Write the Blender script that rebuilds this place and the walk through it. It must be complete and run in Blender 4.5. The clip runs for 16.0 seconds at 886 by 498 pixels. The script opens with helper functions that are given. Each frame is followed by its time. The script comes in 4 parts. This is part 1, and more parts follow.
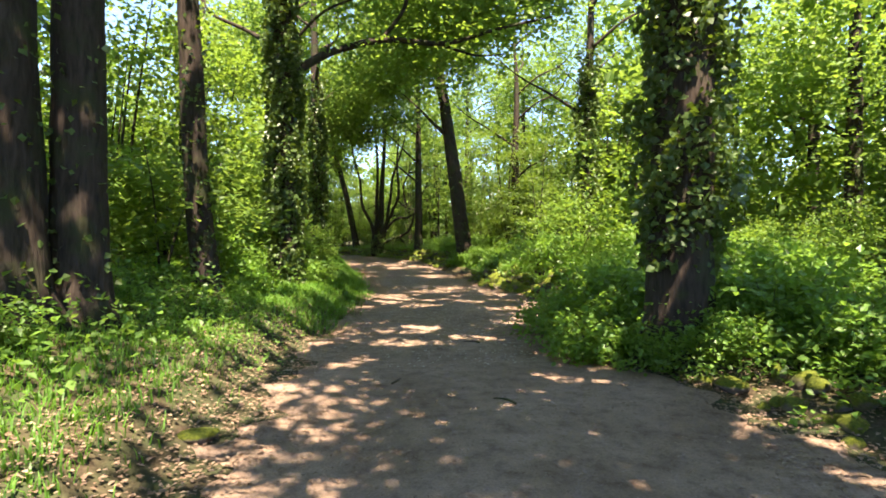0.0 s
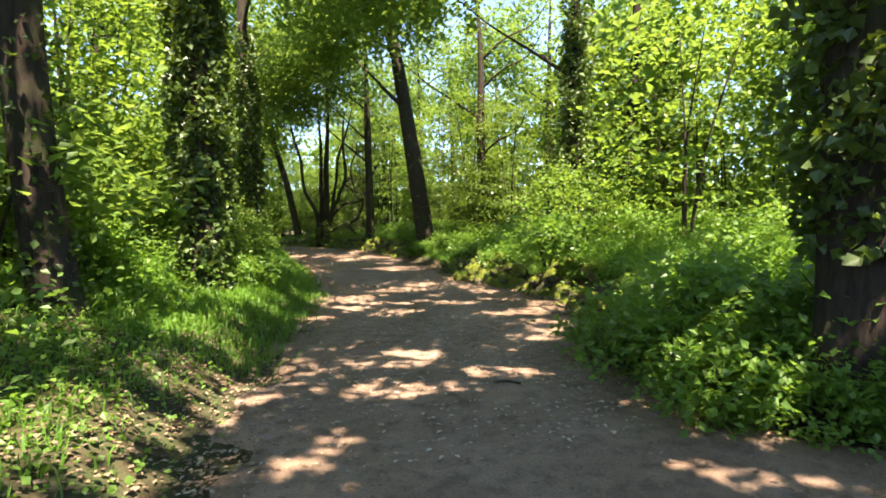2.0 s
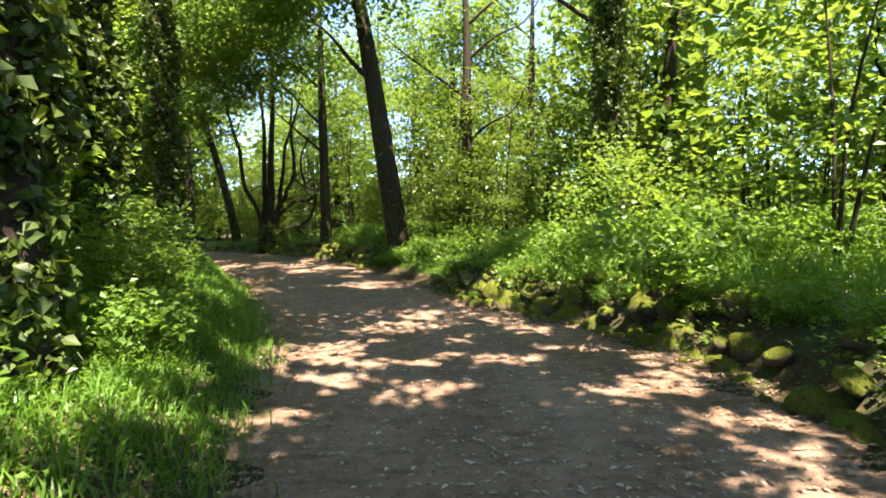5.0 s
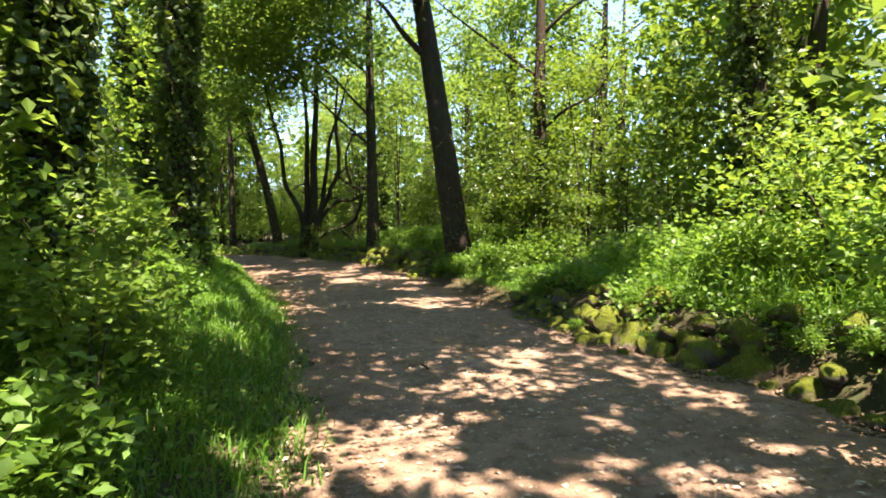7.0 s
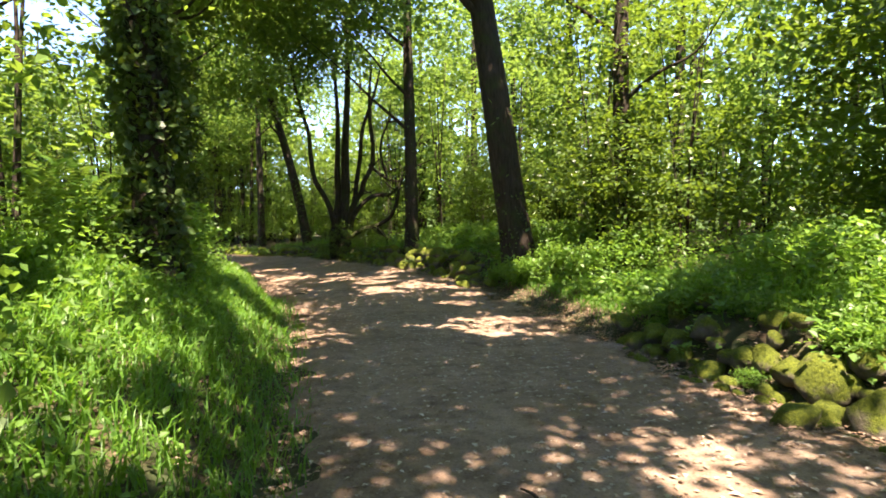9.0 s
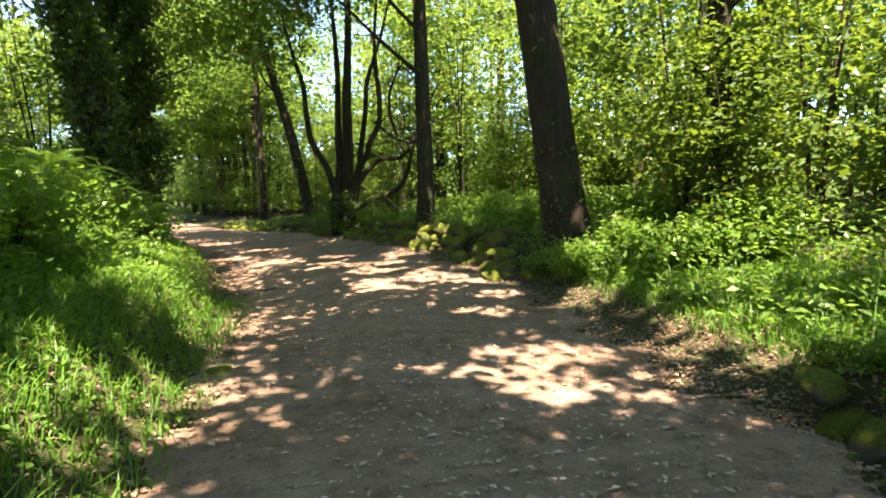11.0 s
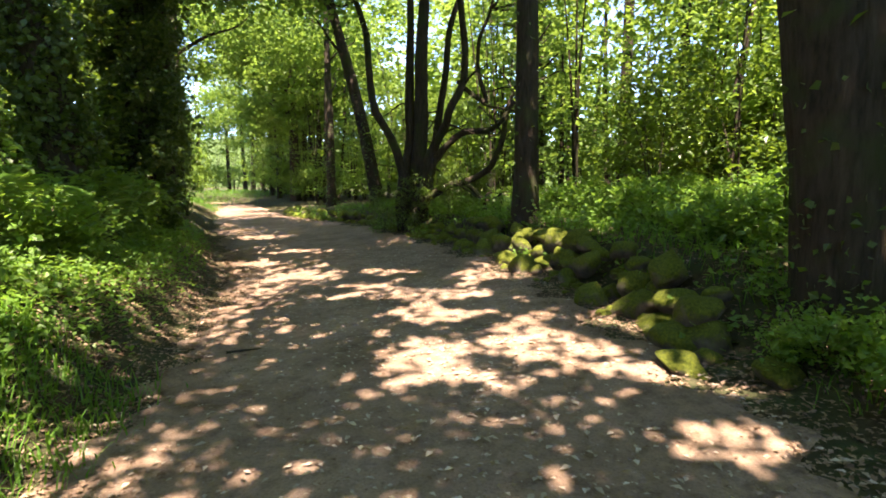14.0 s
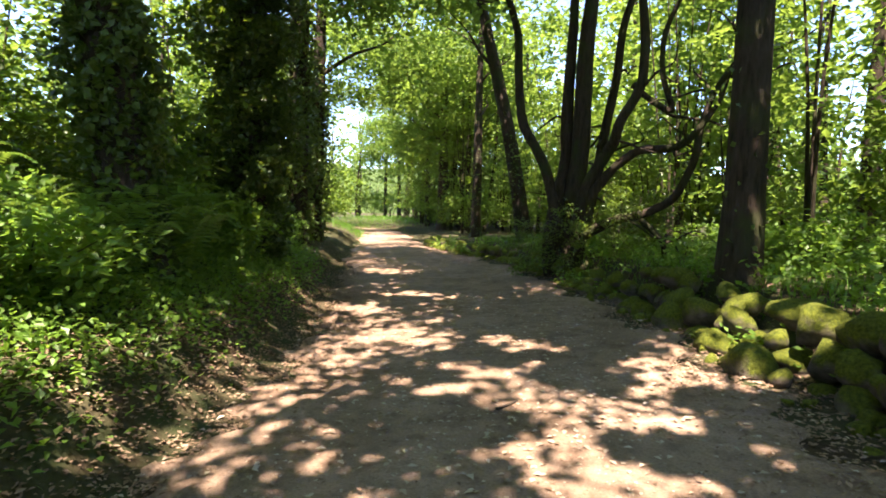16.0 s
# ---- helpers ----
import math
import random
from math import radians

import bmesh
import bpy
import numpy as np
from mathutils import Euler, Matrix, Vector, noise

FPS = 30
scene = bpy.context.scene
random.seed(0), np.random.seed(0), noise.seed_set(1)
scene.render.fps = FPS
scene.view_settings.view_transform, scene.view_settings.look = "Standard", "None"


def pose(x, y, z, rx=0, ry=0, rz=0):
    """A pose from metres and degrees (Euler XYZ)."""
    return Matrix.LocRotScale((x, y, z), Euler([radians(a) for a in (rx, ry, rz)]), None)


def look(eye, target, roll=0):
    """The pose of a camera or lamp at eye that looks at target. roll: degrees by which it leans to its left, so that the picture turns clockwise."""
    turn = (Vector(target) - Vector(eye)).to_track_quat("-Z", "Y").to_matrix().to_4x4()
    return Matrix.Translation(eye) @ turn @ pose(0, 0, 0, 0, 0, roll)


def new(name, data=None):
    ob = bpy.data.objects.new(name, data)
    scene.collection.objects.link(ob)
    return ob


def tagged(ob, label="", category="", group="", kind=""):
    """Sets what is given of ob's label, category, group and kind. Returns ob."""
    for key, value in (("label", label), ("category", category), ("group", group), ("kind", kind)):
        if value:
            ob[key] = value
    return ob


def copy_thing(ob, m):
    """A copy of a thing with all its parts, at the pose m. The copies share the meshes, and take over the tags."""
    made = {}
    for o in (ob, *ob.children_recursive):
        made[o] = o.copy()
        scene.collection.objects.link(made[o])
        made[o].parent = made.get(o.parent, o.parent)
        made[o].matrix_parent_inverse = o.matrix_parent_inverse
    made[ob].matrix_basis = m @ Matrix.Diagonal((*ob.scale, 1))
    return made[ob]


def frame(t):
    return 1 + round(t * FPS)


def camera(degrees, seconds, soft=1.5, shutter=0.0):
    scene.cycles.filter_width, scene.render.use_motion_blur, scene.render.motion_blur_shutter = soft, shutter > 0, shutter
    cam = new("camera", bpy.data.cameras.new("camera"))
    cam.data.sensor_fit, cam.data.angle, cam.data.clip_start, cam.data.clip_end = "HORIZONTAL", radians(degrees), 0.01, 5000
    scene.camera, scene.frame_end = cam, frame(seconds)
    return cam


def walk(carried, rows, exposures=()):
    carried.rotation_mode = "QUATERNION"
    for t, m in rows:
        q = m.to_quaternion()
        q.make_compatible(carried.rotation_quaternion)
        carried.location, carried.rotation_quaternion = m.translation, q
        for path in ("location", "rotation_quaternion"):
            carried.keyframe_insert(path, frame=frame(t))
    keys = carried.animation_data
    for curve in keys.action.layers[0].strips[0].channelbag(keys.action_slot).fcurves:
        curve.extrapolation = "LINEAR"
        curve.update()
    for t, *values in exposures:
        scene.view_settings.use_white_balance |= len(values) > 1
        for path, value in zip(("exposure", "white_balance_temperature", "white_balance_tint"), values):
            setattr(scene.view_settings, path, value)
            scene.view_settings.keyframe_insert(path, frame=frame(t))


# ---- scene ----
cam = camera(78.8, 16.0, soft=1.8)
PATH = [
    (0, (1.83, 1.716, 1.557), (1.786, 3.715, 1.51), 0.6),
    (0.5, (1.643, 2.472, 1.525), (1.647, 4.471, 1.454), 0.1),
    (1, (1.454, 3.244, 1.507), (1.496, 5.241, 1.42), 0.1),
    (1.5, (1.282, 3.996, 1.484), (1.372, 5.991, 1.383), -0.5),
    (2, (1.123, 4.741, 1.472), (1.291, 6.732, 1.378), -0.6),
    (2.5, (0.946, 5.464, 1.436), (1.21, 7.445, 1.346), -1.2),
    (3, (0.81, 6.202, 1.441), (1.157, 8.17, 1.356), -1.2),
    (3.2, (0.759, 6.491, 1.45), (1.147, 8.451, 1.368), -1.2),
    (5.3, (0.353, 9.38, 1.472), (0.711, 11.346, 1.381), -0.2),
    (5.5, (0.32, 9.639, 1.469), (0.659, 11.608, 1.369), -0.2),
    (6, (0.267, 10.284, 1.473), (0.562, 12.259, 1.369), -0.2),
    (6.5, (0.203, 10.978, 1.508), (0.456, 12.96, 1.429), 0.3),
    (7, (0.144, 11.656, 1.52), (0.365, 13.642, 1.439), -0.2),
    (7.5, (0.096, 12.34, 1.536), (0.277, 14.331, 1.465), -0.0),
    (8, (0.048, 13.025, 1.518), (0.19, 15.018, 1.445), -0.3),
    (8.5, (0.03, 13.74, 1.517), (0.142, 15.735, 1.442), -0.4),
    (9, (-0.021, 14.51, 1.486), (0.07, 16.506, 1.4), -0.5),
    (9.2, (-0.015, 14.819, 1.485), (0.071, 16.816, 1.4), -0.5),
    (11.3, (0.188, 18.355, 1.508), (0.168, 20.343, 1.29), -0.9),
    (11.5, (0.197, 18.681, 1.512), (0.151, 20.668, 1.286), -0.5),
    (12, (0.173, 19.47, 1.524), (0.068, 21.453, 1.286), -0.2),
    (12.5, (0.147, 20.188, 1.51), (-0.007, 22.167, 1.265), -0.4),
    (13, (0.074, 20.918, 1.502), (-0.122, 22.893, 1.255), 0.0),
    (13.5, (-0.041, 21.645, 1.487), (-0.276, 23.615, 1.233), -0.3),
    (14, (-0.158, 22.395, 1.5), (-0.47, 24.355, 1.252), 0.1),
    (14.5, (-0.272, 23.112, 1.492), (-0.748, 25.038, 1.238), 0.1),
    (15, (-0.371, 23.819, 1.486), (-1.04, 25.689, 1.251), 1.3),
    (15.5, (-0.515, 24.428, 1.479), (-1.302, 26.254, 1.27), 1.6),
    (16, (-0.682, 25.016, 1.495), (-1.53, 26.821, 1.349), 1.9),
]
walk(cam, [(t, look(eye, target, roll)) for t, eye, target, roll in PATH], exposures=[(0, 2.95, 7700, 16), (7, 2.95, 7600, 19), (12, 3.2, 7700, 20), (16, 3.12, 7450, 22)])

# ---- light ----
SUN_EL, SUN_AZ = radians(66), radians(168)      # azimuth from +y towards +x
world = bpy.data.worlds.new("sky")
scene.world = world
world.use_nodes = True
wn, wl = world.node_tree.nodes, world.node_tree.links
sky = wn.new("ShaderNodeTexSky")
sky.sky_type, sky.sun_disc = "NISHITA", False
sky.sun_elevation, sky.sun_rotation = SUN_EL, SUN_AZ
sky.altitude = 2500
sky.air_density, sky.dust_density, sky.ozone_density = 0.9, 0.0, 6.0
wn["Background"].inputs["Strength"].default_value = 0.12
wl.new(sky.outputs[0], wn["Background"].inputs["Color"])
sun = new("sun", bpy.data.lights.new("sun", "SUN"))
sun.data.energy, sun.data.angle, sun.data.color = 4.1, radians(0.55), (1.0, 0.93, 0.84)
to_sun = Vector((math.sin(SUN_AZ) * math.cos(SUN_EL), math.cos(SUN_AZ) * math.cos(SUN_EL), math.sin(SUN_EL)))
sun.matrix_world = look(to_sun * 60, (0, 0, 0))

rng = np.random.default_rng(11)


# ---- materials ----
def material(name, rough=0.8, spec=0.3):
    m = bpy.data.materials.new(name)
    m.use_nodes = True
    b = m.node_tree.nodes["Principled BSDF"]
    b.inputs["Roughness"].default_value = rough
    b.inputs["Specular IOR Level"].default_value = spec
    return m, m.node_tree.nodes, m.node_tree.links, b


def ramp(nodes, links, src, stops):
    r = nodes.new("ShaderNodeValToRGB")
    els = r.color_ramp.elements
    while len(els) < len(stops):
        els.new(0.5)
    for e, (p, c) in zip(els, stops):
        e.position, e.color = p, (*c, 1)
    links.new(src, r.inputs[0])
    return r.outputs[0]


def tex_noise(nodes, links, scale, detail=6, rough=0.6, stretch=(1, 1, 1)):
    tc = nodes.new("ShaderNodeNewGeometry")
    mp = nodes.new("ShaderNodeMapping")
    mp.inputs["Scale"].default_value = stretch
    n = nodes.new("ShaderNodeTexNoise")
    n.inputs["Scale"].default_value, n.inputs["Detail"].default_value, n.inputs["Roughness"].default_value = scale, detail, rough
    links.new(tc.outputs["Position"], mp.inputs["Vector"])
    links.new(mp.outputs[0], n.inputs["Vector"])
    return n.outputs["Fac"]


def mix(nodes, links, fac, a, b, kind="MIX"):
    x = nodes.new("ShaderNodeMix")
    x.data_type, x.blend_type = "RGBA", kind
    if isinstance(fac, float):
        x.inputs[0].default_value = fac
    else:
        links.new(fac, x.inputs[0])
    for sock, v in ((x.inputs[6], a), (x.inputs[7], b)):
        if isinstance(v, tuple):
            sock.default_value = (*v, 1)
        else:
            links.new(v, sock)
    return x.outputs[2]


def bump(nodes, links, b, height, strength, dist):
    n = nodes.new("ShaderNodeBump")
    n.inputs["Strength"].default_value, n.inputs["Distance"].default_value = strength, dist
    links.new(height, n.inputs["Height"])
    links.new(n.outputs[0], b.inputs["Normal"])


def leaf_material(name, dark, light, glow, share=0.45, rough=0.45, spec=0.4):
    """Leaf blades: reflected and transmitted light, each blade a little different."""
    m, n, l, b = material(name, rough, spec)
    g = n.new("ShaderNodeNewGeometry")
    patch = tex_noise(n, l, 0.7, 2)
    col = ramp(n, l, g.outputs["Random Per Island"], [(0.0, dark), (0.75, light), (1.0, tuple(min(1, c * 1.25) for c in light))])
    col = mix(n, l, patch, col, mix(n, l, 0.45, col, light))
    l.new(col, b.inputs["Base Color"])
    t = n.new("ShaderNodeBsdfTranslucent")
    tc = mix(n, l, g.outputs["Random Per Island"], glow, tuple(c * 0.7 for c in glow))
    l.new(tc, t.inputs["Color"])
    s = n.new("ShaderNodeMixShader")
    s.inputs[0].default_value = share
    l.new(b.outputs[0], s.inputs[1])
    l.new(t.outputs[0], s.inputs[2])
    l.new(s.outputs[0], n["Material Output"].inputs["Surface"])
    return m


M_CANOPY = leaf_material("canopy_leaf", (0.04, 0.085, 0.013), (0.098, 0.178, 0.028), (0.26, 0.4, 0.06), 0.46, 0.5, 0.25)
M_BRIGHT = leaf_material("young_leaf", (0.05, 0.115, 0.016), (0.11, 0.205, 0.03), (0.28, 0.43, 0.05), 0.45)
M_IVY = leaf_material("ivy_leaf", (0.025, 0.055, 0.014), (0.065, 0.11, 0.025), (0.15, 0.23, 0.02), 0.28, 0.42, 0.4)
M_HERB = leaf_material("herb_leaf", (0.045, 0.1, 0.016), (0.1, 0.2, 0.032), (0.27, 0.47, 0.055), 0.45)
M_HOLLY = leaf_material("evergreen_leaf", (0.03, 0.065, 0.018), (0.08, 0.135, 0.03), (0.22, 0.34, 0.03), 0.38, 0.36, 0.35)
M_GRASS = leaf_material("grass_blade", (0.035, 0.1, 0.014), (0.075, 0.18, 0.022), (0.2, 0.42, 0.03), 0.42)
M_WOODS = leaf_material("thicket_leaf", (0.03, 0.062, 0.014), (0.08, 0.145, 0.024), (0.24, 0.38, 0.04), 0.42, 0.5, 0.25)
M_FERN = leaf_material("fern_frond", (0.05, 0.12, 0.025), (0.1, 0.21, 0.045), (0.3, 0.46, 0.06), 0.45)
M_DEAD = leaf_material("dead_leaf", (0.095, 0.055, 0.034), (0.25, 0.175, 0.12), (0.25, 0.14, 0.06), 0.12, 0.7, 0.2)
M_PALE = leaf_material("pale_scrap", (0.2, 0.15, 0.105), (0.42, 0.35, 0.265), (0.3, 0.2, 0.1), 0.08, 0.7, 0.2)


def bark_material(name, dark, light, moss):
    m, n, l, b = material(name, 0.92, 0.15)
    ridges = tex_noise(n, l, 22, 8, 0.65, (1, 1, 0.18))
    col = ramp(n, l, ridges, [(0.3, dark), (0.7, light)])
    green = ramp(n, l, tex_noise(n, l, 2.2, 5), [(0.5, (0, 0, 0)), (0.66, (1, 1, 1))])
    col = mix(n, l, green, col, moss)
    l.new(col, b.inputs["Base Color"])
    bump(n, l, b, ridges, 0.9, 0.03)
    return m


M_BARK = bark_material("rough_bark", (0.022, 0.016, 0.012), (0.078, 0.06, 0.046), (0.045, 0.055, 0.02))
M_BARK_DARK = bark_material("dark_bark", (0.015, 0.011, 0.0085), (0.06, 0.045, 0.034), (0.035, 0.042, 0.017))


def ground_material():
    m, n, l, b = material("woodland_soil", 0.95, 0.1)
    col = ramp(n, l, tex_noise(n, l, 14, 8), [(0.3, (0.03, 0.021, 0.013)), (0.55, (0.07, 0.049, 0.031)), (0.75, (0.125, 0.084, 0.054))])
    green = ramp(n, l, tex_noise(n, l, 3.5, 8), [(0.34, (0, 0, 0)), (0.62, (1, 1, 1))])
    col = mix(n, l, green, col, (0.04, 0.052, 0.022))
    l.new(col, b.inputs["Base Color"])
    bump(n, l, b, tex_noise(n, l, 30, 6), 0.6, 0.03)
    return m


def dirt_material():
    m, n, l, b = material("trodden_dirt", 0.95, 0.12)
    base = ramp(n, l, tex_noise(n, l, 1.1, 5), [(0.3, (0.19, 0.129, 0.089)), (0.7, (0.305, 0.219, 0.163))])
    worn = ramp(n, l, tex_noise(n, l, 5.5, 7, 0.7), [(0.36, (0.62, 0.58, 0.55)), (0.5, (1, 1, 1)), (0.66, (1.2, 1.17, 1.14))])
    base = mix(n, l, 0.8, base, worn, "MULTIPLY")
    fine = ramp(n, l, tex_noise(n, l, 55, 6, 0.7), [(0.3, (0.55, 0.5, 0.46)), (0.5, (1, 1, 1)), (0.75, (1.25, 1.2, 1.15))])
    col = mix(n, l, 0.75, base, fine, "MULTIPLY")
    v = n.new("ShaderNodeTexVoronoi")
    v.inputs["Scale"].default_value = 38
    g = n.new("ShaderNodeNewGeometry")
    l.new(g.outputs["Position"], v.inputs["Vector"])
    grit = ramp(n, l, v.outputs["Distance"], [(0.1, (1, 1, 1)), (0.22, (0, 0, 0))])
    some = ramp(n, l, tex_noise(n, l, 9, 3), [(0.52, (0, 0, 0)), (0.62, (1, 1, 1))])
    spots = mix(n, l, 1.0, grit, some, "MULTIPLY")
    col = mix(n, l, spots, col, (0.36, 0.3, 0.25))
    l.new(col, b.inputs["Base Color"])
    bump(n, l, b, tex_noise(n, l, 24, 9, 0.75), 0.8, 0.035)
    return m


def stone_material():
    m, n, l, b = material("mossy_stone", 0.9, 0.2)
    rock = ramp(n, l, tex_noise(n, l, 9, 8), [(0.3, (0.06, 0.05, 0.04)), (0.7, (0.2, 0.165, 0.135))])
    g = n.new("ShaderNodeNewGeometry")
    x = n.new("ShaderNodeSeparateXYZ")
    l.new(g.outputs["Normal"], x.inputs[0])
    oi = n.new("ShaderNodeObjectInfo")
    a = n.new("ShaderNodeMath")
    a.operation = "MULTIPLY_ADD"
    a.inputs[1].default_value, a.inputs[2].default_value = 0.3, 0.12
    l.new(x.outputs["Z"], a.inputs[0])
    c = n.new("ShaderNodeMath")
    c.operation = "ADD"
    l.new(a.outputs[0], c.inputs[0])
    l.new(tex_noise(n, l, 5, 6), c.inputs[1])
    d = n.new("ShaderNodeMath")
    d.operation = "MULTIPLY_ADD"
    d.inputs[1].default_value = 0.16
    l.new(oi.outputs["Random"], d.inputs[0])
    l.new(c.outputs[0], d.inputs[2])
    cover = ramp(n, l, d.outputs[0], [(0.6, (0, 0, 0)), (0.78, (1, 1, 1))])
    moss = ramp(n, l, tex_noise(n, l, 45, 6), [(0.3, (0.045, 0.065, 0.01)), (0.7, (0.17, 0.2, 0.022))])
    l.new(mix(n, l, cover, rock, moss), b.inputs["Base Color"])
    bump(n, l, b, tex_noise(n, l, 22, 9, 0.75), 1.0, 0.07)
    return m


M_SOIL, M_DIRT, M_STONE = ground_material(), dirt_material(), stone_material()


# ---- building helpers ----
def mesh_of(name, verts, faces, mat, smooth=False):
    me = bpy.data.meshes.new(name)
    me.from_pydata([tuple(v) for v in verts] if not isinstance(verts, np.ndarray) else verts.tolist(), [], faces)
    me.materials.append(mat)
    if smooth:
        me.polygons.foreach_set("use_smooth", [True] * len(me.polygons))
    me.update()
    return me


def tri_mesh(name, verts, tris, mat, smooth=False):
    """A triangle mesh from arrays."""
    me = bpy.data.meshes.new(name)
    k = len(tris)
    me.vertices.add(len(verts))
    me.vertices.foreach_set("co", np.ascontiguousarray(verts, dtype=np.float32).ravel())
    me.loops.add(3 * k)
    me.loops.foreach_set("vertex_index", np.ascontiguousarray(tris, dtype=np.int32).ravel())
    me.polygons.add(k)
    me.polygons.foreach_set("loop_start", np.arange(0, 3 * k, 3, dtype=np.int32))
    me.polygons.foreach_set("use_smooth", np.full(k, smooth))
    me.materials.append(mat)
    me.update(calc_edges=True)
    me.validate()
    return me


def part(name, me, parent, label=""):
    ob = new(name, me)
    ob.parent = parent
    return tagged(ob, label)


def thing(name, x, y, z, label, category, group=""):
    ob = new(name)
    ob.matrix_world = Matrix.Translation((x, y, z))
    return tagged(ob, label, category, group)


def tube(points, radii, sides=10, rough=0.06, seed=0, flare=0.0):
    """A tapered, slightly knobbly tube along points, closed at its tip."""
    pts = np.array(points, float)
    # a smoother line through the points
    t = np.linspace(0, len(pts) - 1, (len(pts) - 1) * 4 + 1)
    k = np.arange(len(pts))
    line = np.stack([np.interp(t, k, pts[:, c]) for c in range(3)], 1)
    for _ in range(2):
        line[1:-1] = (line[:-2] + 2 * line[1:-1] + line[2:]) / 4
    rad = np.interp(t, np.linspace(0, len(pts) - 1, len(radii)), radii)
    r = np.random.default_rng(seed)
    verts, faces = [], []
    for i, c in enumerate(line):
        ahead = Vector(line[min(i + 1, len(line) - 1)] - line[max(i - 1, 0)]).normalized()
        u = ahead.cross(Vector((0.3, 1, 0.1))).normalized()
        w = ahead.cross(u)
        swell = 1 + flare * math.exp(-i * 1.1)
        for s in range(sides):
            a = 2 * math.pi * s / sides
            wob = 1 + rough * math.sin(3 * a + i * 0.35 + seed) + r.normal(0, rough * 0.5)
            root = 1 + (swell - 1) * (1 + 0.5 * math.sin(5 * a + seed))
            p = Vector(c) + (u * math.cos(a) + w * math.sin(a)) * rad[i] * wob * root
            verts.append(p[:])
    for i in range(len(line) - 1):
        for s in range(sides):
            a, b = i * sides + s, i * sides + (s + 1) % sides
            faces.append((a, b, b + sides, a + sides))
    verts.append(tuple(line[-1]))
    top = len(verts) - 1
    for s in range(sides):
        faces.append((top - sides + s, top - sides + (s + 1) % sides, top))
    return verts, faces


def leaves(pos, size, r, up=0.5, width=0.36, droop=0.0, wild=0.5):
    """Folded leaf blades at the given places: arrays of verts and tris."""
    n = len(pos)
    az = r.uniform(0, 2 * math.pi, n)
    pitch = r.normal(-droop, wild, n)
    ahead = np.stack([np.cos(az) * np.cos(pitch), np.sin(az) * np.cos(pitch), np.sin(pitch)], 1)
    nrm = r.normal(0, 1, (n, 3)) * (1 - up) + np.array([0, 0, 1.0]) * up * 2
    side = np.cross(ahead, nrm)
    side /= np.linalg.norm(side, axis=1)[:, None] + 1e-9
    nrm = np.cross(side, ahead)
    ln = (size * r.uniform(0.6, 1.35, n))[:, None]
    mid = pos + ahead * ln * 0.42
    verts = np.empty((n, 4, 3))
    verts[:, 0] = pos
    verts[:, 1] = mid + side * ln * width + nrm * ln * 0.09
    verts[:, 2] = pos + ahead * ln - nrm * ln * 0.08
    verts[:, 3] = mid - side * ln * width + nrm * ln * 0.09
    i = np.arange(n)[:, None] * 4
    tris = np.concatenate([i + [0, 2, 1], i + [0, 3, 2]], 1).reshape(-1, 3)
    return verts.reshape(-1, 3), tris


def clumped(r, centre, radii, clusters, per, spread, hollow=0.45):
    """Places in an uneven, gappy ellipsoid: clusters of points."""
    d = r.normal(0, 1, (clusters, 3))
    d /= np.linalg.norm(d, axis=1)[:, None]
    c = d * (hollow + (1 - hollow) * r.uniform(0, 1, (clusters, 1)) ** 0.6) * np.array(radii)
    w = r.uniform(0.4, 1.6, clusters)
    idx = r.choice(clusters, clusters * per, p=w / w.sum())
    p = c[idx] + r.normal(0, 1, (len(idx), 3)) * np.array([spread, spread, spread * 0.6])
    return p + np.array(centre)


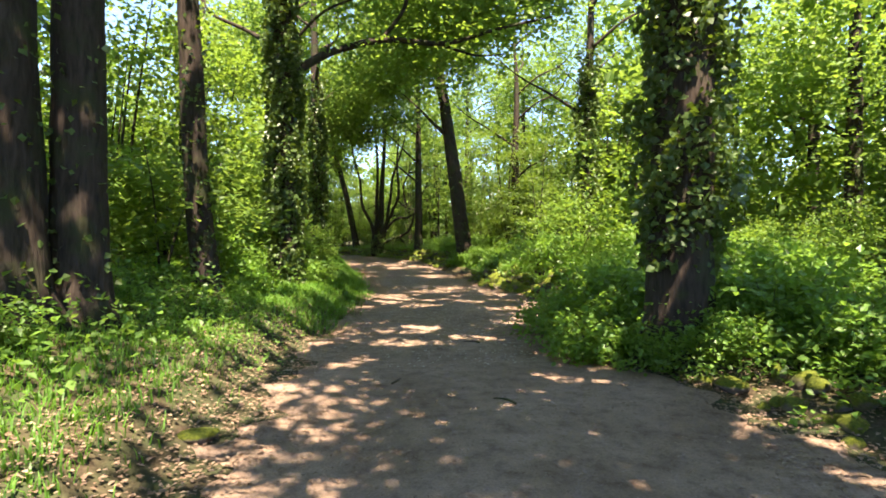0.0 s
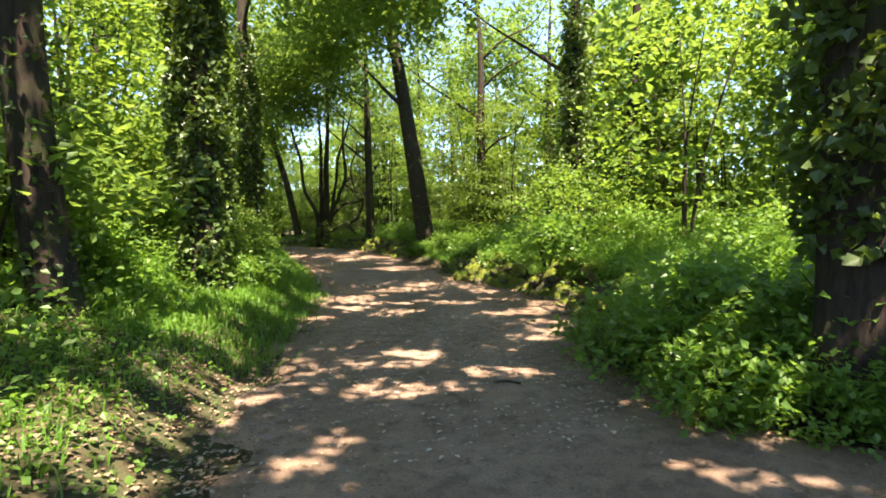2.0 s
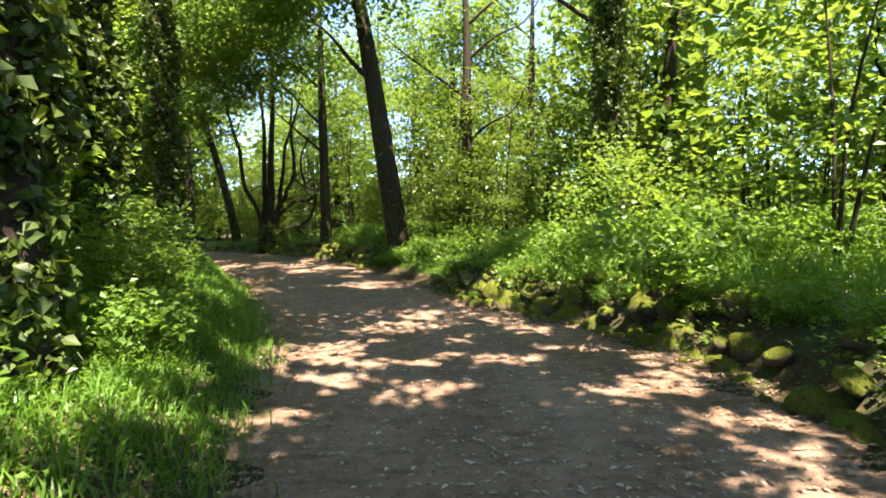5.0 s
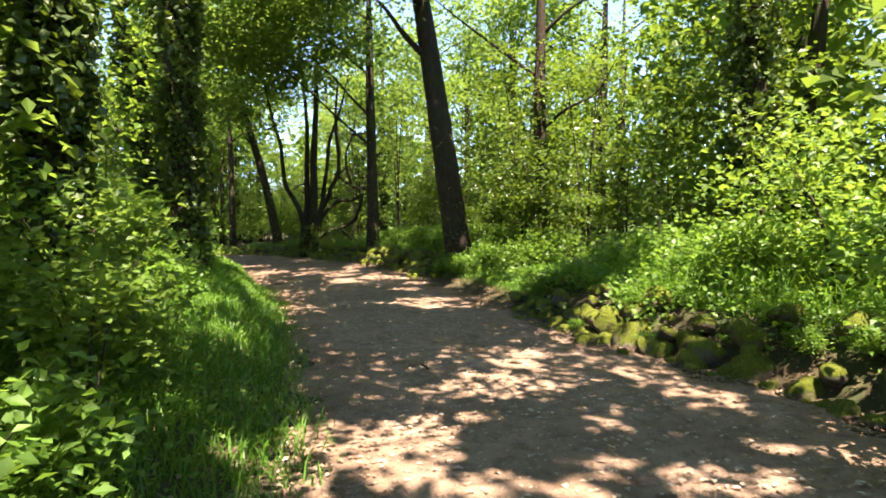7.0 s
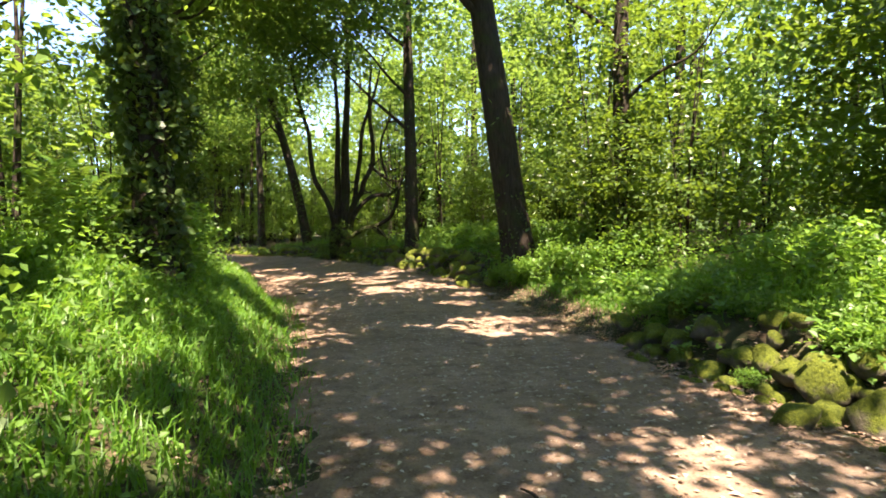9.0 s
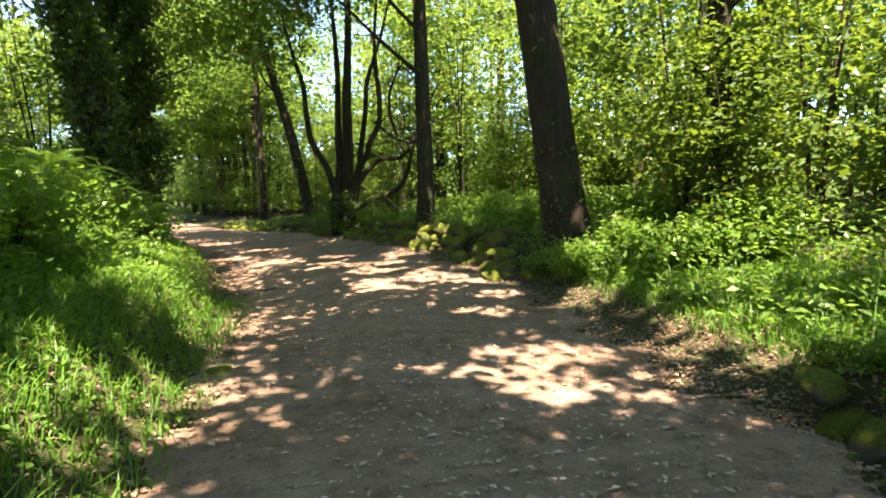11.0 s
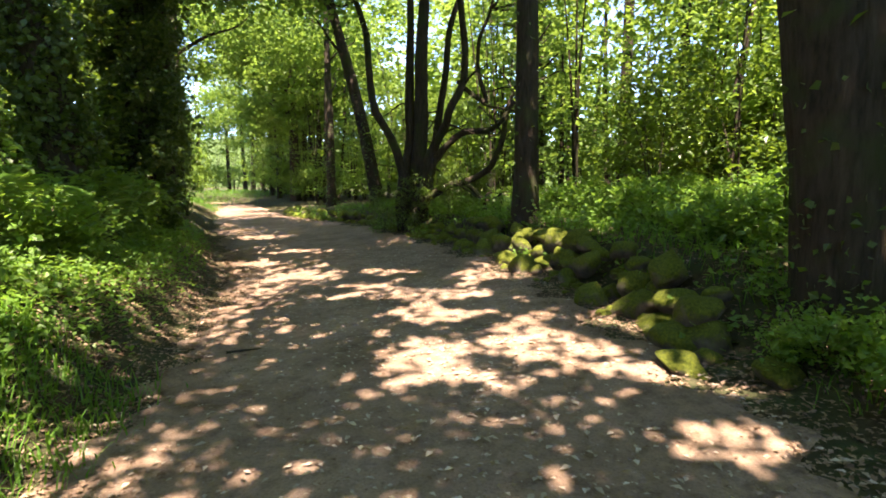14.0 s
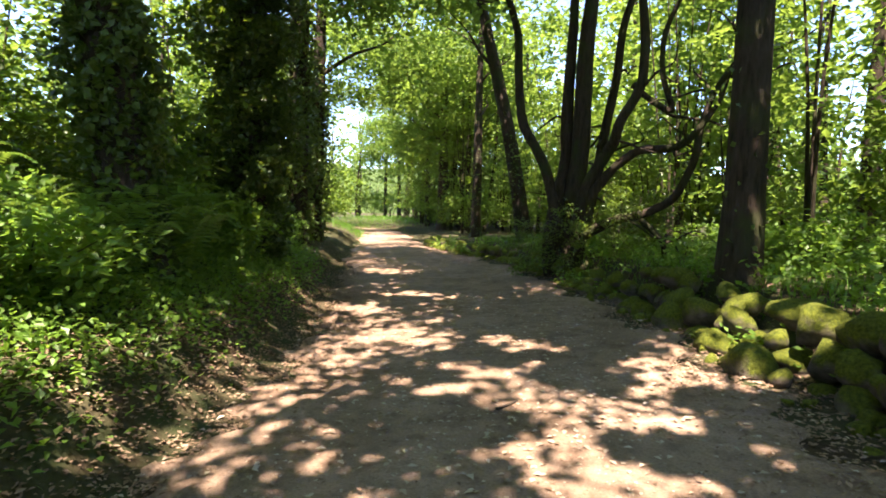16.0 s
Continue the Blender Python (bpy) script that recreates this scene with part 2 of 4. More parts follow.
# canopy holes cut along the sun's rays: the ground patch each lights, and how wide
SUN_HOLES = [(-0.5, 9.3, 0.6, 0.7), (1.1, 9.4, 0.7, 0.3), (2.2, 9.9, 0.6, 0.35), (0.9, 25.5, 0.5, 0.3), (2.0, 24.7, 0.5, 0.5), (2.7, 13.2, 0.4, 0.3), (0.6, 26.6, 0.7, 0.55), (-1.2, 28.0, 0.8, 0.6), (-0.3, 27.5, 0.6, 0.45), (-2.4, 30.6, 0.7, 0.4), (-0.8, 26.2, 0.5, 0.4), (-5.7, 27.9, 0.6, 0.6), (-4.5, 27.1, 0.4, 0.5),
          (0.0, 26.9, 0.8, 0.6), (0.6, 27.7, 0.6, 0.5), (2.3, 14.6, 0.6, 0.6), (2.8, 16.4, 0.5, 0.8), (2.6, 25.8, 0.9, 0.8), (-1.4, 28.8, 1.1, 0.7), (-2.1, 29.3, 0.7, 0.6), (-0.6, 29.9, 0.9, 0.6), (-3.5, 30.5, 0.7, 0.5), (0.4, 30.7, 0.8, 0.6), (-6.5, 28.6, 0.5, 0.7), (-7.2, 36.0, 1.0, 0.5), (-5.2, 33.2, 0.9, 0.4),
          (1.35, 22.7, 0.5, 0.4), (0.75, 24.4, 0.5, 0.5), (0.0, 15.4, 0.9, 0.8), (1.4, 16.6, 0.8, 0.5), (1.1, 13.7, 0.6, 0.4), (1.7, 17.5, 0.6, 0.5), (3.8, 14.0, 0.9, 1.5),
          (-1.2, 12.8, 0.6, 1.4), (5.0, 17.0, 1.0, 2.0), (0.7, 8.2, 0.35, 0.35), (0.0, 13.3, 0.4, 0.3), (-0.8, 5.3, 0.4, 0.5), (4.6, 9.4, 0.9, 1.0), (5.4, 12.0, 1.0, 1.5), (-0.7, 8.0, 0.6, 0.9), (1.2, 10.6, 0.7, 0.4), (3.3, 24.4, 0.8, 0.8), (3.2, 26.2, 0.7, 0.5), (5.2, 20.5, 1.0, 1.5),
          (3.4, 8.6, 0.8, 0.5), (4.3, 9.0, 0.7, 0.5), (6.6, 9.6, 0.9, 0.8), (7.6, 12.4, 1.6, 1.5), (6.0, 6.8, 0.9, 0.7), (3.9, 12.2, 0.6, 0.7), (4.2, 16.0, 0.8, 0.8), (6.5, 15.5, 1.2, 1.2), (3.0, 11.6, 0.5, 0.6),
          (-2.6, 15.2, 0.5, 0.8), (-2.6, 18.5, 0.9, 0.9), (-3.4, 17.2, 0.8, 0.9), (-3.2, 20.0, 0.7, 0.8), (-1.0, 10.7, 0.7, 0.5), (3.4, 14.9, 0.8, 0.6), (3.9, 9.9, 0.6, 0.5), (4.6, 10.5, 0.7, 0.5), (3.2, 18.8, 0.5, 0.4), (4.5, 15.2, 0.8, 0.6), (3.9, 16.2, 0.5, 0.5), (-2.0, 21.6, 0.6, 0.6), (2.6, 23.0, 0.6, 0.6), (3.2, 22.2, 0.6, 0.6), (-4.2, 25.8, 0.6, 0.6), (-1.5, 17.4, 0.35, 0.4), (-1.9, 16.3, 0.35, 0.4), (-1.2, 15.2, 0.3, 0.4), (-1.5, 13.9, 0.6, 0.6), (4.9, 6.2, 0.7, 0.5), (5.2, 6.8, 0.9, 0.8), (4.6, 7.6, 0.6, 0.4), (0.1, 30.6, 1.1, 0.9), (-14.5, 46.0, 1.6, 1.6), (-17.5, 51.0, 1.0, 1.0), (-20.5, 57.0, 1.5, 2.0)]


def open_canopy(p, r):
    """Leaves that stay: fewer where holes are cut for the sun, p in world metres."""
    g = p[:, :2] - p[:, 2:] * np.array([to_sun[0] / to_sun[2], to_sun[1] / to_sun[2]])
    x, y = g[:, 0], g[:, 1]
    ragged = 0.35 * np.sin(x * 3.1 + 2 * np.sin(y * 1.7)) * np.cos(y * 3.7 + 1.5 * np.sin(x * 2.3)) + 0.25 * np.sin(x * 7.3 + y * 2.1) * np.cos(y * 8.1 - x * 3.3)
    gap = np.full(len(p), -9.0)
    for a, b, u, w in SUN_HOLES:
        gap = np.maximum(gap, 0.85 - np.hypot((x - a) / u, (y - b) / w))
    wide = np.sin(x * 0.9 + 1.3 * np.sin(y * 0.6)) * np.cos(y * 0.8 + 1.1 * np.sin(x * 0.7 + 1))
    # wide gaps are held shut over these ground spots to keep them shaded
    for a, b in [(-0.2, 18.9), (1.6, 5.6), (0.5, 4.4), (0.9, 6.2)]:
        wide = wide - 0.5 * np.exp(-((x - a) ** 2 + (y - b) ** 2) / 1.8)
    gap = np.maximum(gap, (wide - 0.86) * 2)
    return r.uniform(0, 1, len(p)) > 0.92 * (gap + 1.25 * ragged > 0)


# ---- the lie of the land ----
# stations along the track: its edge on the one side and on the other
EDGE_L = [(0.6, -30), (0.5, -8), (0.3, 0), (0.2, 4.8), (0.0, 7), (-0.3, 10.2), (-0.45, 13), (-0.5, 15.5), (-0.9, 17.8), (-1.6, 21),
          (-2.2, 23.2), (-2.75, 25.1), (-3.5, 27.2), (-4.5, 29.6), (-6.1, 32.6), (-8.2, 36.2), (-11.1, 40.5), (-14.9, 46.0), (-20.5, 54.0), (-48, 66)]
EDGE_R = [(5.0, -30), (5.0, -8), (5.0, 0), (4.85, 4.6), (4.35, 7.2), (3.2, 10.2), (4.05, 13.3), (3.75, 16), (2.85, 18.4), (2.2, 21.8),
          (1.75, 24.3), (0.95, 26.7), (0.4, 28.4), (-0.55, 30.3), (-2.1, 32.9), (-4.2, 35.7), (-8.0, 40.0), (-12.6, 47.4), (-18.4, 56.4), (-46, 70)]
_t = np.linspace(0, 19, 19 * 24 + 1)


def _fine(edge):
    e = np.array(edge, float)
    line = np.stack([np.interp(_t, np.arange(20), e[:, c]) for c in range(2)], 1)
    for _ in range(60):
        line[1:-1] = (line[:-2] + 2 * line[1:-1] + line[2:]) / 4
    return line


LINE_L, LINE_R = _fine(EDGE_L), _fine(EDGE_R)
MID, HALF = (LINE_L + LINE_R) / 2, np.linalg.norm(LINE_R - LINE_L, axis=1) / 2
_dir = np.gradient(MID, axis=0)
_dir /= np.linalg.norm(_dir, axis=1)[:, None]
RIGHT = np.stack([_dir[:, 1], -_dir[:, 0]], 1)
BANK_Y = [-30, 0, 5, 9, 14, 20, 27, 32, 40, 80]
BANK_L = [0.6, 0.7, 0.8, 1.15, 1.2, 1.5, 1.6, 1.3, 1.1, 0.8]
BANK_R = [0.3, 0.35, 0.45, 0.8, 0.95, 0.95, 1.0, 0.8, 0.55, 0.4]


def wavy(x, y):
    return (np.sin(x * 1.3 + 1.7 * np.sin(y * 0.7)) * np.cos(y * 1.1 + np.sin(x * 0.9)) * 0.5
            + np.sin(x * 3.7 + y * 2.3) * np.cos(y * 4.1 - x * 1.9) * 0.25 + np.sin(x * 0.31 + 2) * np.cos(y * 0.27))


def across(x, y):
    """Index along the track, and metres outside its edge: the sign tells the side (+1 right)."""
    x, y = np.atleast_1d(np.asarray(x, float)), np.atleast_1d(np.asarray(y, float))
    out_i, out_d, out_s = np.empty(len(x), int), np.empty(len(x)), np.empty(len(x))
    for a in range(0, len(x), 20000):
        q = np.stack([x[a:a + 20000], y[a:a + 20000]], 1)
        d2 = ((q[:, None, :] - MID[None, ::2, :]) ** 2).sum(-1)
        i = d2.argmin(1) * 2
        s = ((q - MID[i]) * RIGHT[i]).sum(1)
        out_i[a:a + 20000], out_d[a:a + 20000], out_s[a:a + 20000] = i, np.sqrt(d2[np.arange(len(q)), i // 2]) - HALF[i], np.sign(s)
    return out_i, out_d, out_s


def smooth(v):
    v = np.clip(v, 0, 1)
    return v * v * (3 - 2 * v)


def height(x, y):
    i, d, s = across(x, y)
    x, y = np.atleast_1d(np.asarray(x, float)), np.atleast_1d(np.asarray(y, float))
    hl, hr = np.interp(MID[i, 1], BANK_Y, BANK_L), np.interp(MID[i, 1], BANK_Y, BANK_R)
    d = np.maximum(d, 0)
    left = hl * (0.3 * smooth(d / 0.7) + 0.7 * smooth(d / 3.4))
    step = np.interp(MID[i, 1], [0, 9, 12, 20, 21.5, 25.5, 27, 36, 42], [0.1, 0.2, 0.45, 0.45, 0.15, 0.15, 0.5, 0.45, 0.25])
    right = step * smooth((d - np.interp(MID[i, 1], [24, 26], [0.15, 0.5])) / 0.5) + np.maximum(hr - step, 0) * smooth(d / 4.5)
    tilt = np.interp(MID[i, 1], [23, 29, 36, 46], [0, 0.09, 0.09, 0.0])
    side = np.clip(((np.stack([x, y], 1) - MID[i]) * RIGHT[i]).sum(1), -2.3, 2.3)
    z = np.where(s < 0, left, right) + tilt * (side + 0.5) + wavy(x, y) * (0.008 + 0.06 * smooth(d / 1.5))
    return z


def ground_z(x, y):
    return float(height(x, y)[0])


# ---- ground and track ----
def axis_steps(lo, hi, fine, far):
    near = np.arange(lo, hi + 1e-6, fine)
    g = np.geomspace(0.5, far, 22)
    return np.concatenate([lo - g[::-1], near, hi + g])


gx, gy = axis_steps(-16, 12, 0.22, 900), axis_steps(-6, 56, 0.25, 900)
X, Y = np.meshgrid(gx, gy, indexing="ij")
Z = height(X.ravel(), Y.ravel())
gv = np.stack([X.ravel(), Y.ravel(), Z], 1)
ii, jj = np.meshgrid(np.arange(len(gx) - 1), np.arange(len(gy) - 1), indexing="ij")
a = (ii * len(gy) + jj).ravel()
gt = np.concatenate([np.stack([a, a + len(gy), a + len(gy) + 1], 1), np.stack([a, a + len(gy) + 1, a + 1], 1)])
ground = tagged(new("ground", tri_mesh("ground", gv, gt, M_SOIL, True)), "dark woodland soil with moss and leaf litter", "ground", kind="structure")

cols = np.linspace(-1.12, 1.12, 57)
pv, pf = [], []
for i in range(len(MID)):
    for c in cols:
        p = MID[i] + RIGHT[i] * c * HALF[i]
        edge = abs(c) * HALF[i] - HALF[i]
        ragged = 0.16 * math.sin(i * 0.43 + (2 if c > 0 else 0)) + 0.11 * math.sin(i * 1.13 + c)
        lift = 0.03 - 0.1 * float(smooth((edge + 0.25 + ragged) / 0.5))
        rut = -0.012 * math.exp(-((abs(c) - 0.45) / 0.16) ** 2)
        pv.append((p[0], p[1], 0.012 * math.sin(p[0] * 2.1) * math.cos(p[1] * 1.7) + rut + lift))
pv = np.array(pv)
hz = height(pv[:, 0], pv[:, 1])
pv[:, 2] += hz
k = len(cols)
ii, jj = np.meshgrid(np.arange(len(MID) - 1), np.arange(k - 1), indexing="ij")
a = (ii * k + jj).ravel()
pt = np.concatenate([np.stack([a, a + 1, a + k + 1], 1), np.stack([a, a + k + 1, a + k], 1)])
track = tagged(new("dirt_track", tri_mesh("dirt_track", pv, pt, M_DIRT, True)), "trodden brown dirt track with scattered dry leaves", "path", kind="structure")


# ---- trees ----
def tree(x, y, r0, lean=(0, 0), tall=11.0, crown=None, ivy=0.0, ivy_top=6.0, limbs=5, seed=1, bark=None, foliage=None, label="", bend=0.0, low=4.5, leaf=0.18, ivy_low=0.0, ivy_thick=0.25):
    """A tree: trunk, limbs, a gappy crown of single leaves, and ivy up its trunk. lean: drift in metres over 10 m of height."""
    r = np.random.default_rng(seed)
    bark, foliage = bark or M_BARK_DARK, foliage or M_CANOPY
    z = ground_z(x, y)
    t = thing("tree", x, y, z, label, "tree")
    hs = np.linspace(-0.3, tall, 8)
    line = [(lean[0] * h / 10 + bend * math.sin(h * 0.7 + seed) * 0.12, lean[1] * h / 10 + bend * math.cos(h * 0.6) * 0.1, h) for h in hs]
    rad = [r0 * 1.02, r0 * 0.97, r0 * 0.9, r0 * 0.8, r0 * 0.66, r0 * 0.5, r0 * 0.33, r0 * 0.12]
    v, f = tube(line, rad, 14, 0.05, seed, 0.45)
    part("trunk", mesh_of("trunk", v, f, bark, True), t)
    at = lambda h: np.array([np.interp(h, hs, [p[c] for p in line]) for c in range(3)])
    tips = []
    for n in range(limbs):
        h = low + (tall - low) * (n + 0.5 * r.uniform()) / limbs * 0.85
        a = r.uniform(0, 2 * math.pi)
        ln = r.uniform(1.8, 3.6)
        b = at(h)
        pts = [b, b + [math.cos(a) * ln * 0.35, math.sin(a) * ln * 0.35, ln * 0.25], b + [math.cos(a + 0.3) * ln * 0.7, math.sin(a + 0.3) * ln * 0.7, ln * 0.4],
               b + [math.cos(a) * ln, math.sin(a) * ln, ln * 0.75]]
        v, f = tube(pts, [r0 * 0.28, r0 * 0.2, r0 * 0.12, r0 * 0.04], 6, 0.06, seed + n)
        part("limb", mesh_of("limb", v, f, bark, True), t)
        tips.append(pts[-1])
    if crown:
        cx, cy, cz, rx, ry, rz, clusters, per = crown
        i, d, _ = across(x, y)
        if d[0] < 6 and y < 46:      # crown moved over the track to shade it and leave the banks sunlit
            over = 1.9 if y < 9 else 0.6
            cx, cy = (MID[i[0], 0] + over - x) * 0.85, (MID[i[0], 1] - y) * 0.85
            rx, ry, per = (max(rx, 4.3) if y < 9 else 3.4 if y < 44 else rx), max(ry, 4.3), int(per * (1.45 if y < 9 else 1.4 if 14 < y < 31 else 0.95))
        else:
            per = int(per * 0.8)
        p = clumped(r, (cx, cy, cz + 0.3), (rx, ry, rz), int(clusters * 0.4), int(per * 2.9), 0.62, 0.3)
        p = p[open_canopy(p + np.array([x, y, z]), r)]
        v, tr = leaves(p, leaf, r, 0.45)
        part("crown", tri_mesh("crown", v, tr, foliage), t)
    if ivy:
        n = int(ivy * 1.35)
        h = ivy_low + (ivy_top - ivy_low) * r.uniform(0.0, 1.0, n) * r.uniform(0.75, 1, n)
        a = r.uniform(0, 2 * math.pi, n)
        lumps = np.abs(np.sin(h * 1.5 + 2 * np.sin(a + seed)) * np.cos(h * 2.9 + 1.5 * np.cos(2 * a + seed))) ** 0.8
        keep = r.uniform(0, 1, n) < 0.12 + 1.3 * lumps
        h, a, lumps = h[keep], a[keep], lumps[keep]
        n = len(h)
        thick = 0.04 + ivy_thick * lumps * np.minimum(1, 0.3 + h / 3)
        rr = np.interp(h, hs, np.linspace(r0, r0 * 0.4, 8)) + thick * r.uniform(0.1, 1.0, n)
        base = np.stack([np.interp(h, hs, [q[c] for q in line]) for c in range(3)], 1)
        p = base + np.stack([np.cos(a) * rr, np.sin(a) * rr, np.zeros(n)], 1)
        v, tr = leaves(p, 0.098 if ivy > 1000 else 0.07, r, 0.25, 0.46, 0.5)
        part("ivy", tri_mesh("ivy", v, tr, M_IVY), t, "glossy dark green ivy clinging to the bark")
    return t


def limb_on(t, pts, radii, seed, bark=None, name="limb"):
    v, f = tube(pts, radii, 8, 0.07, seed)
    return part(name, mesh_of(name, v, f, bark or M_BARK_DARK, True), t)


IVY_OAK = "old tree with dark trunk thickly clad in ivy"
# beside the start
tree(-2.36, 6.45, 0.43, (-0.1, 0.1), 12, (0, 1, 9, 4.5, 4.5, 2.5, 40, 100), 330, 3.0, 5, 21, M_BARK_DARK, label="thick old trunk with rough brown bark and sparse ivy")
tree(-1.86, 6.95, 0.25, (-0.05, 0.1), 11, (0, 0, 9, 3.5, 4, 2.2, 24, 90), 200, 3.0, 4, 22, M_BARK_DARK, label="grey-brown trunk growing against a thicker one")
tree(-1.85, 9.8, 0.19, (-1.0, 0.1), 11, (-1, 0, 8.5, 3.5, 3.5, 2.6, 30, 110), 900, 4.5, 5, 23, label="slim dark trunk leaning over undergrowth", bend=1.0)
oak = tree(-1.65, 12.8, 0.24, (-0.25, 0.1), 12, (0.8, 0, 9, 4.6, 4.2, 2.6, 70, 110), 9500, 7.0, 5, 24, label=IVY_OAK)
limb_on(oak, [(0, 0, 4.3), (0.8, 0.3, 4.9), (1.9, 0.6, 5.3), (3.2, 0.8, 5.2), (4.3, 0.9, 5.6), (5.6, 1.2, 6.0)], [0.1, 0.085, 0.07, 0.055, 0.04, 0.02], 5)
r = np.random.default_rng(25)
along = r.uniform(0, 1, 900) ** 0.8
p = np.stack([np.interp(along, [0, 0.2, 0.5, 0.8, 1], c) for c in ([0.5, 1.4, 3.2, 4.6, 5.8], [0.2, 0.5, 0.8, 1.0, 1.3], [4.7, 5.1, 5.2, 5.6, 6.0])], 1) + r.normal(0, 1, (900, 3)) * np.array([0.25, 0.4, 0.3]) + np.array([0, 0, 0.1])
v, tr = leaves(p, 0.12, r, 0.5)
part("foliage", tri_mesh("foliage", v, tr, M_BRIGHT), oak, "yellow-green leaves along the arching bough")
limb_on(oak, [(1.9, 0.6, 5.3), (2.4, 0.5, 5.9), (2.5, 0.4, 6.8), (3.0, 0.4, 7.6)], [0.05, 0.04, 0.03, 0.01], 6)
limb_on(oak, [(3.2, 0.8, 5.2), (3.9, 0.6, 4.9), (4.5, 0.7, 5.0)], [0.035, 0.025, 0.01], 7)
tree(4.57, 8.35, 0.38, (0.1, 0.0), 12, (0.5, 0.5, 9, 5, 5, 2.6, 80, 110), 7000, 7.5, 5, 25, label="broad dark trunk with ivy and a mossy foot", low=5, ivy_low=1.0, ivy_thick=0.38)
tree(-3.0, 20.8, 0.23, (-0.3, 0.1), 11, (0, 0, 8.5, 4, 4, 2.6, 60, 110), 6000, 6.5, 5, 26, label=IVY_OAK)
tree(-2.6, 16.6, 0.2, (-0.3, 0.0), 11, (0.5, 0, 8.5, 4, 4, 2.6, 60, 110), 9000, 6.5, 5, 27, label=IVY_OAK)
tree(-6.2, 28.9, 0.29, (-2.1, 0.2), 11, (0, 0, 8.8, 4, 4, 2.4, 55, 110), 9000, 7.0, 5, 28, ivy_thick=0.32, label="leaning trunk wrapped in ivy on a bank")
tree(-7.9, 32.3, 0.33, (-0.2, 0), 12, (0.5, 0, 8, 4, 4, 3.0, 70, 110), 24000, 7.5, 5, 29, ivy_thick=0.95, label=IVY_OAK)
tree(-10.4, 36.4, 0.3, (0.1, 0), 12, (0.5, 0, 8, 4, 4, 3.0, 60, 110), 5000, 7.0, 5, 30, ivy_thick=0.6, label=IVY_OAK)
tree(-11.6, 38.6, 0.25, (0.3, 0), 11, (0.5, 0, 8, 4, 4, 3.0, 50, 110), 3500, 6.0, 5, 31, ivy_thick=0.6, label=IVY_OAK)
# the next five trees stand out of view, added to shade the track
tree(6.4, 1.5, 0.3, (-0.3, 0.0), 12, (-1.5, 0, 8.5, 4.8, 4.5, 2.6, 70, 110), 2500, 6.0, 5, 40, label=IVY_OAK)
tree(7.2, 4.4, 0.26, (-0.3, 0.0), 12, (-1.5, 0, 8.5, 4.5, 4.5, 2.6, 60, 110), 1500, 6.0, 5, 43, label=IVY_OAK)
tree(7.0, -3.2, 0.28, (-0.3, 0.0), 12, (-1.5, 0, 8.5, 4.5, 4.5, 2.6, 60, 110), 1500, 6.0, 5, 44, label=IVY_OAK)
tree(-3.8, -3.8, 0.28, (0.3, 0.0), 12, (1.5, 0, 8.5, 4.5, 4.5, 2.6, 60, 110), 1500, 6.0, 5, 45, label=IVY_OAK)
tree(-3.6, 0.5, 0.28, (0.2, 0.0), 12, (1.0, -1, 8.8, 4.0, 4.0, 2.4, 62, 110), 1500, 6.0, 5, 41, label=IVY_OAK)
tree(8.9, 10.2, 0.26, (-0.2, 0.0), 12, (-2.0, 0, 9.0, 4.2, 4.2, 2.4, 55, 110), 2500, 7.0, 5, 42, label=IVY_OAK)
# added so that their offset crowns keep the sun off the fern bank
tree(-10.3, 25.0, 0.22, (0.2, 0), 11, (3.8, 0, 7.8, 4.2, 4.2, 2.4, 90, 130), 2500, 5.0, 5, 46, label="added shade tree behind the fern bank")
tree(-11.4, 29.2, 0.24, (0.2, 0), 11, (3.8, -0.6, 7.8, 4.2, 4.2, 2.4, 90, 130), 2500, 5.0, 5, 47, label="added shade tree behind the fern bank")
# two more added trees, there to shade the left trunks and verge
tree(-6.1, 4.2, 0.28, (0.2, 0.0), 12, (2.6, -0.6, 8.6, 3.6, 4.0, 2.4, 68, 120), 600, 4.0, 5, 48, label="added shade tree behind the grass verge")
tree(-7.2, 10.6, 0.26, (0.2, 0.0), 12, (2.2, -1.2, 8.6, 2.6, 3.0, 2.2, 34, 110), 600, 4.0, 5, 49, label="added shade tree behind the grass verge")
# unseen tree, added for the shade its crown throws on the track's left edge
tree(-8.7, 23.6, 0.24, (0.2, 0.0), 12, (5.6, 0.9, 9.0, 2.0, 2.6, 1.6, 22, 110), 900, 5.0, 5, 50, label="added shade tree reaching over the fern bank")
tree(11.2, 14.6, 0.2, (-0.2, 0.0), 9, (0, 0, 5.2, 3.4, 3.4, 3.0, 70, 110), 600, 4.0, 6, 51, foliage=M_BRIGHT, low=2.5, leaf=0.15, label="leafy yellow-green tree behind the nettle bank")
tree(13.8, 20.0, 0.22, (-0.2, 0.0), 10, (0, 0, 5.6, 3.6, 3.6, 3.2, 75, 110), 600, 4.0, 6, 52, foliage=M_BRIGHT, low=2.5, leaf=0.15, label="leafy yellow-green tree behind the nettle bank")
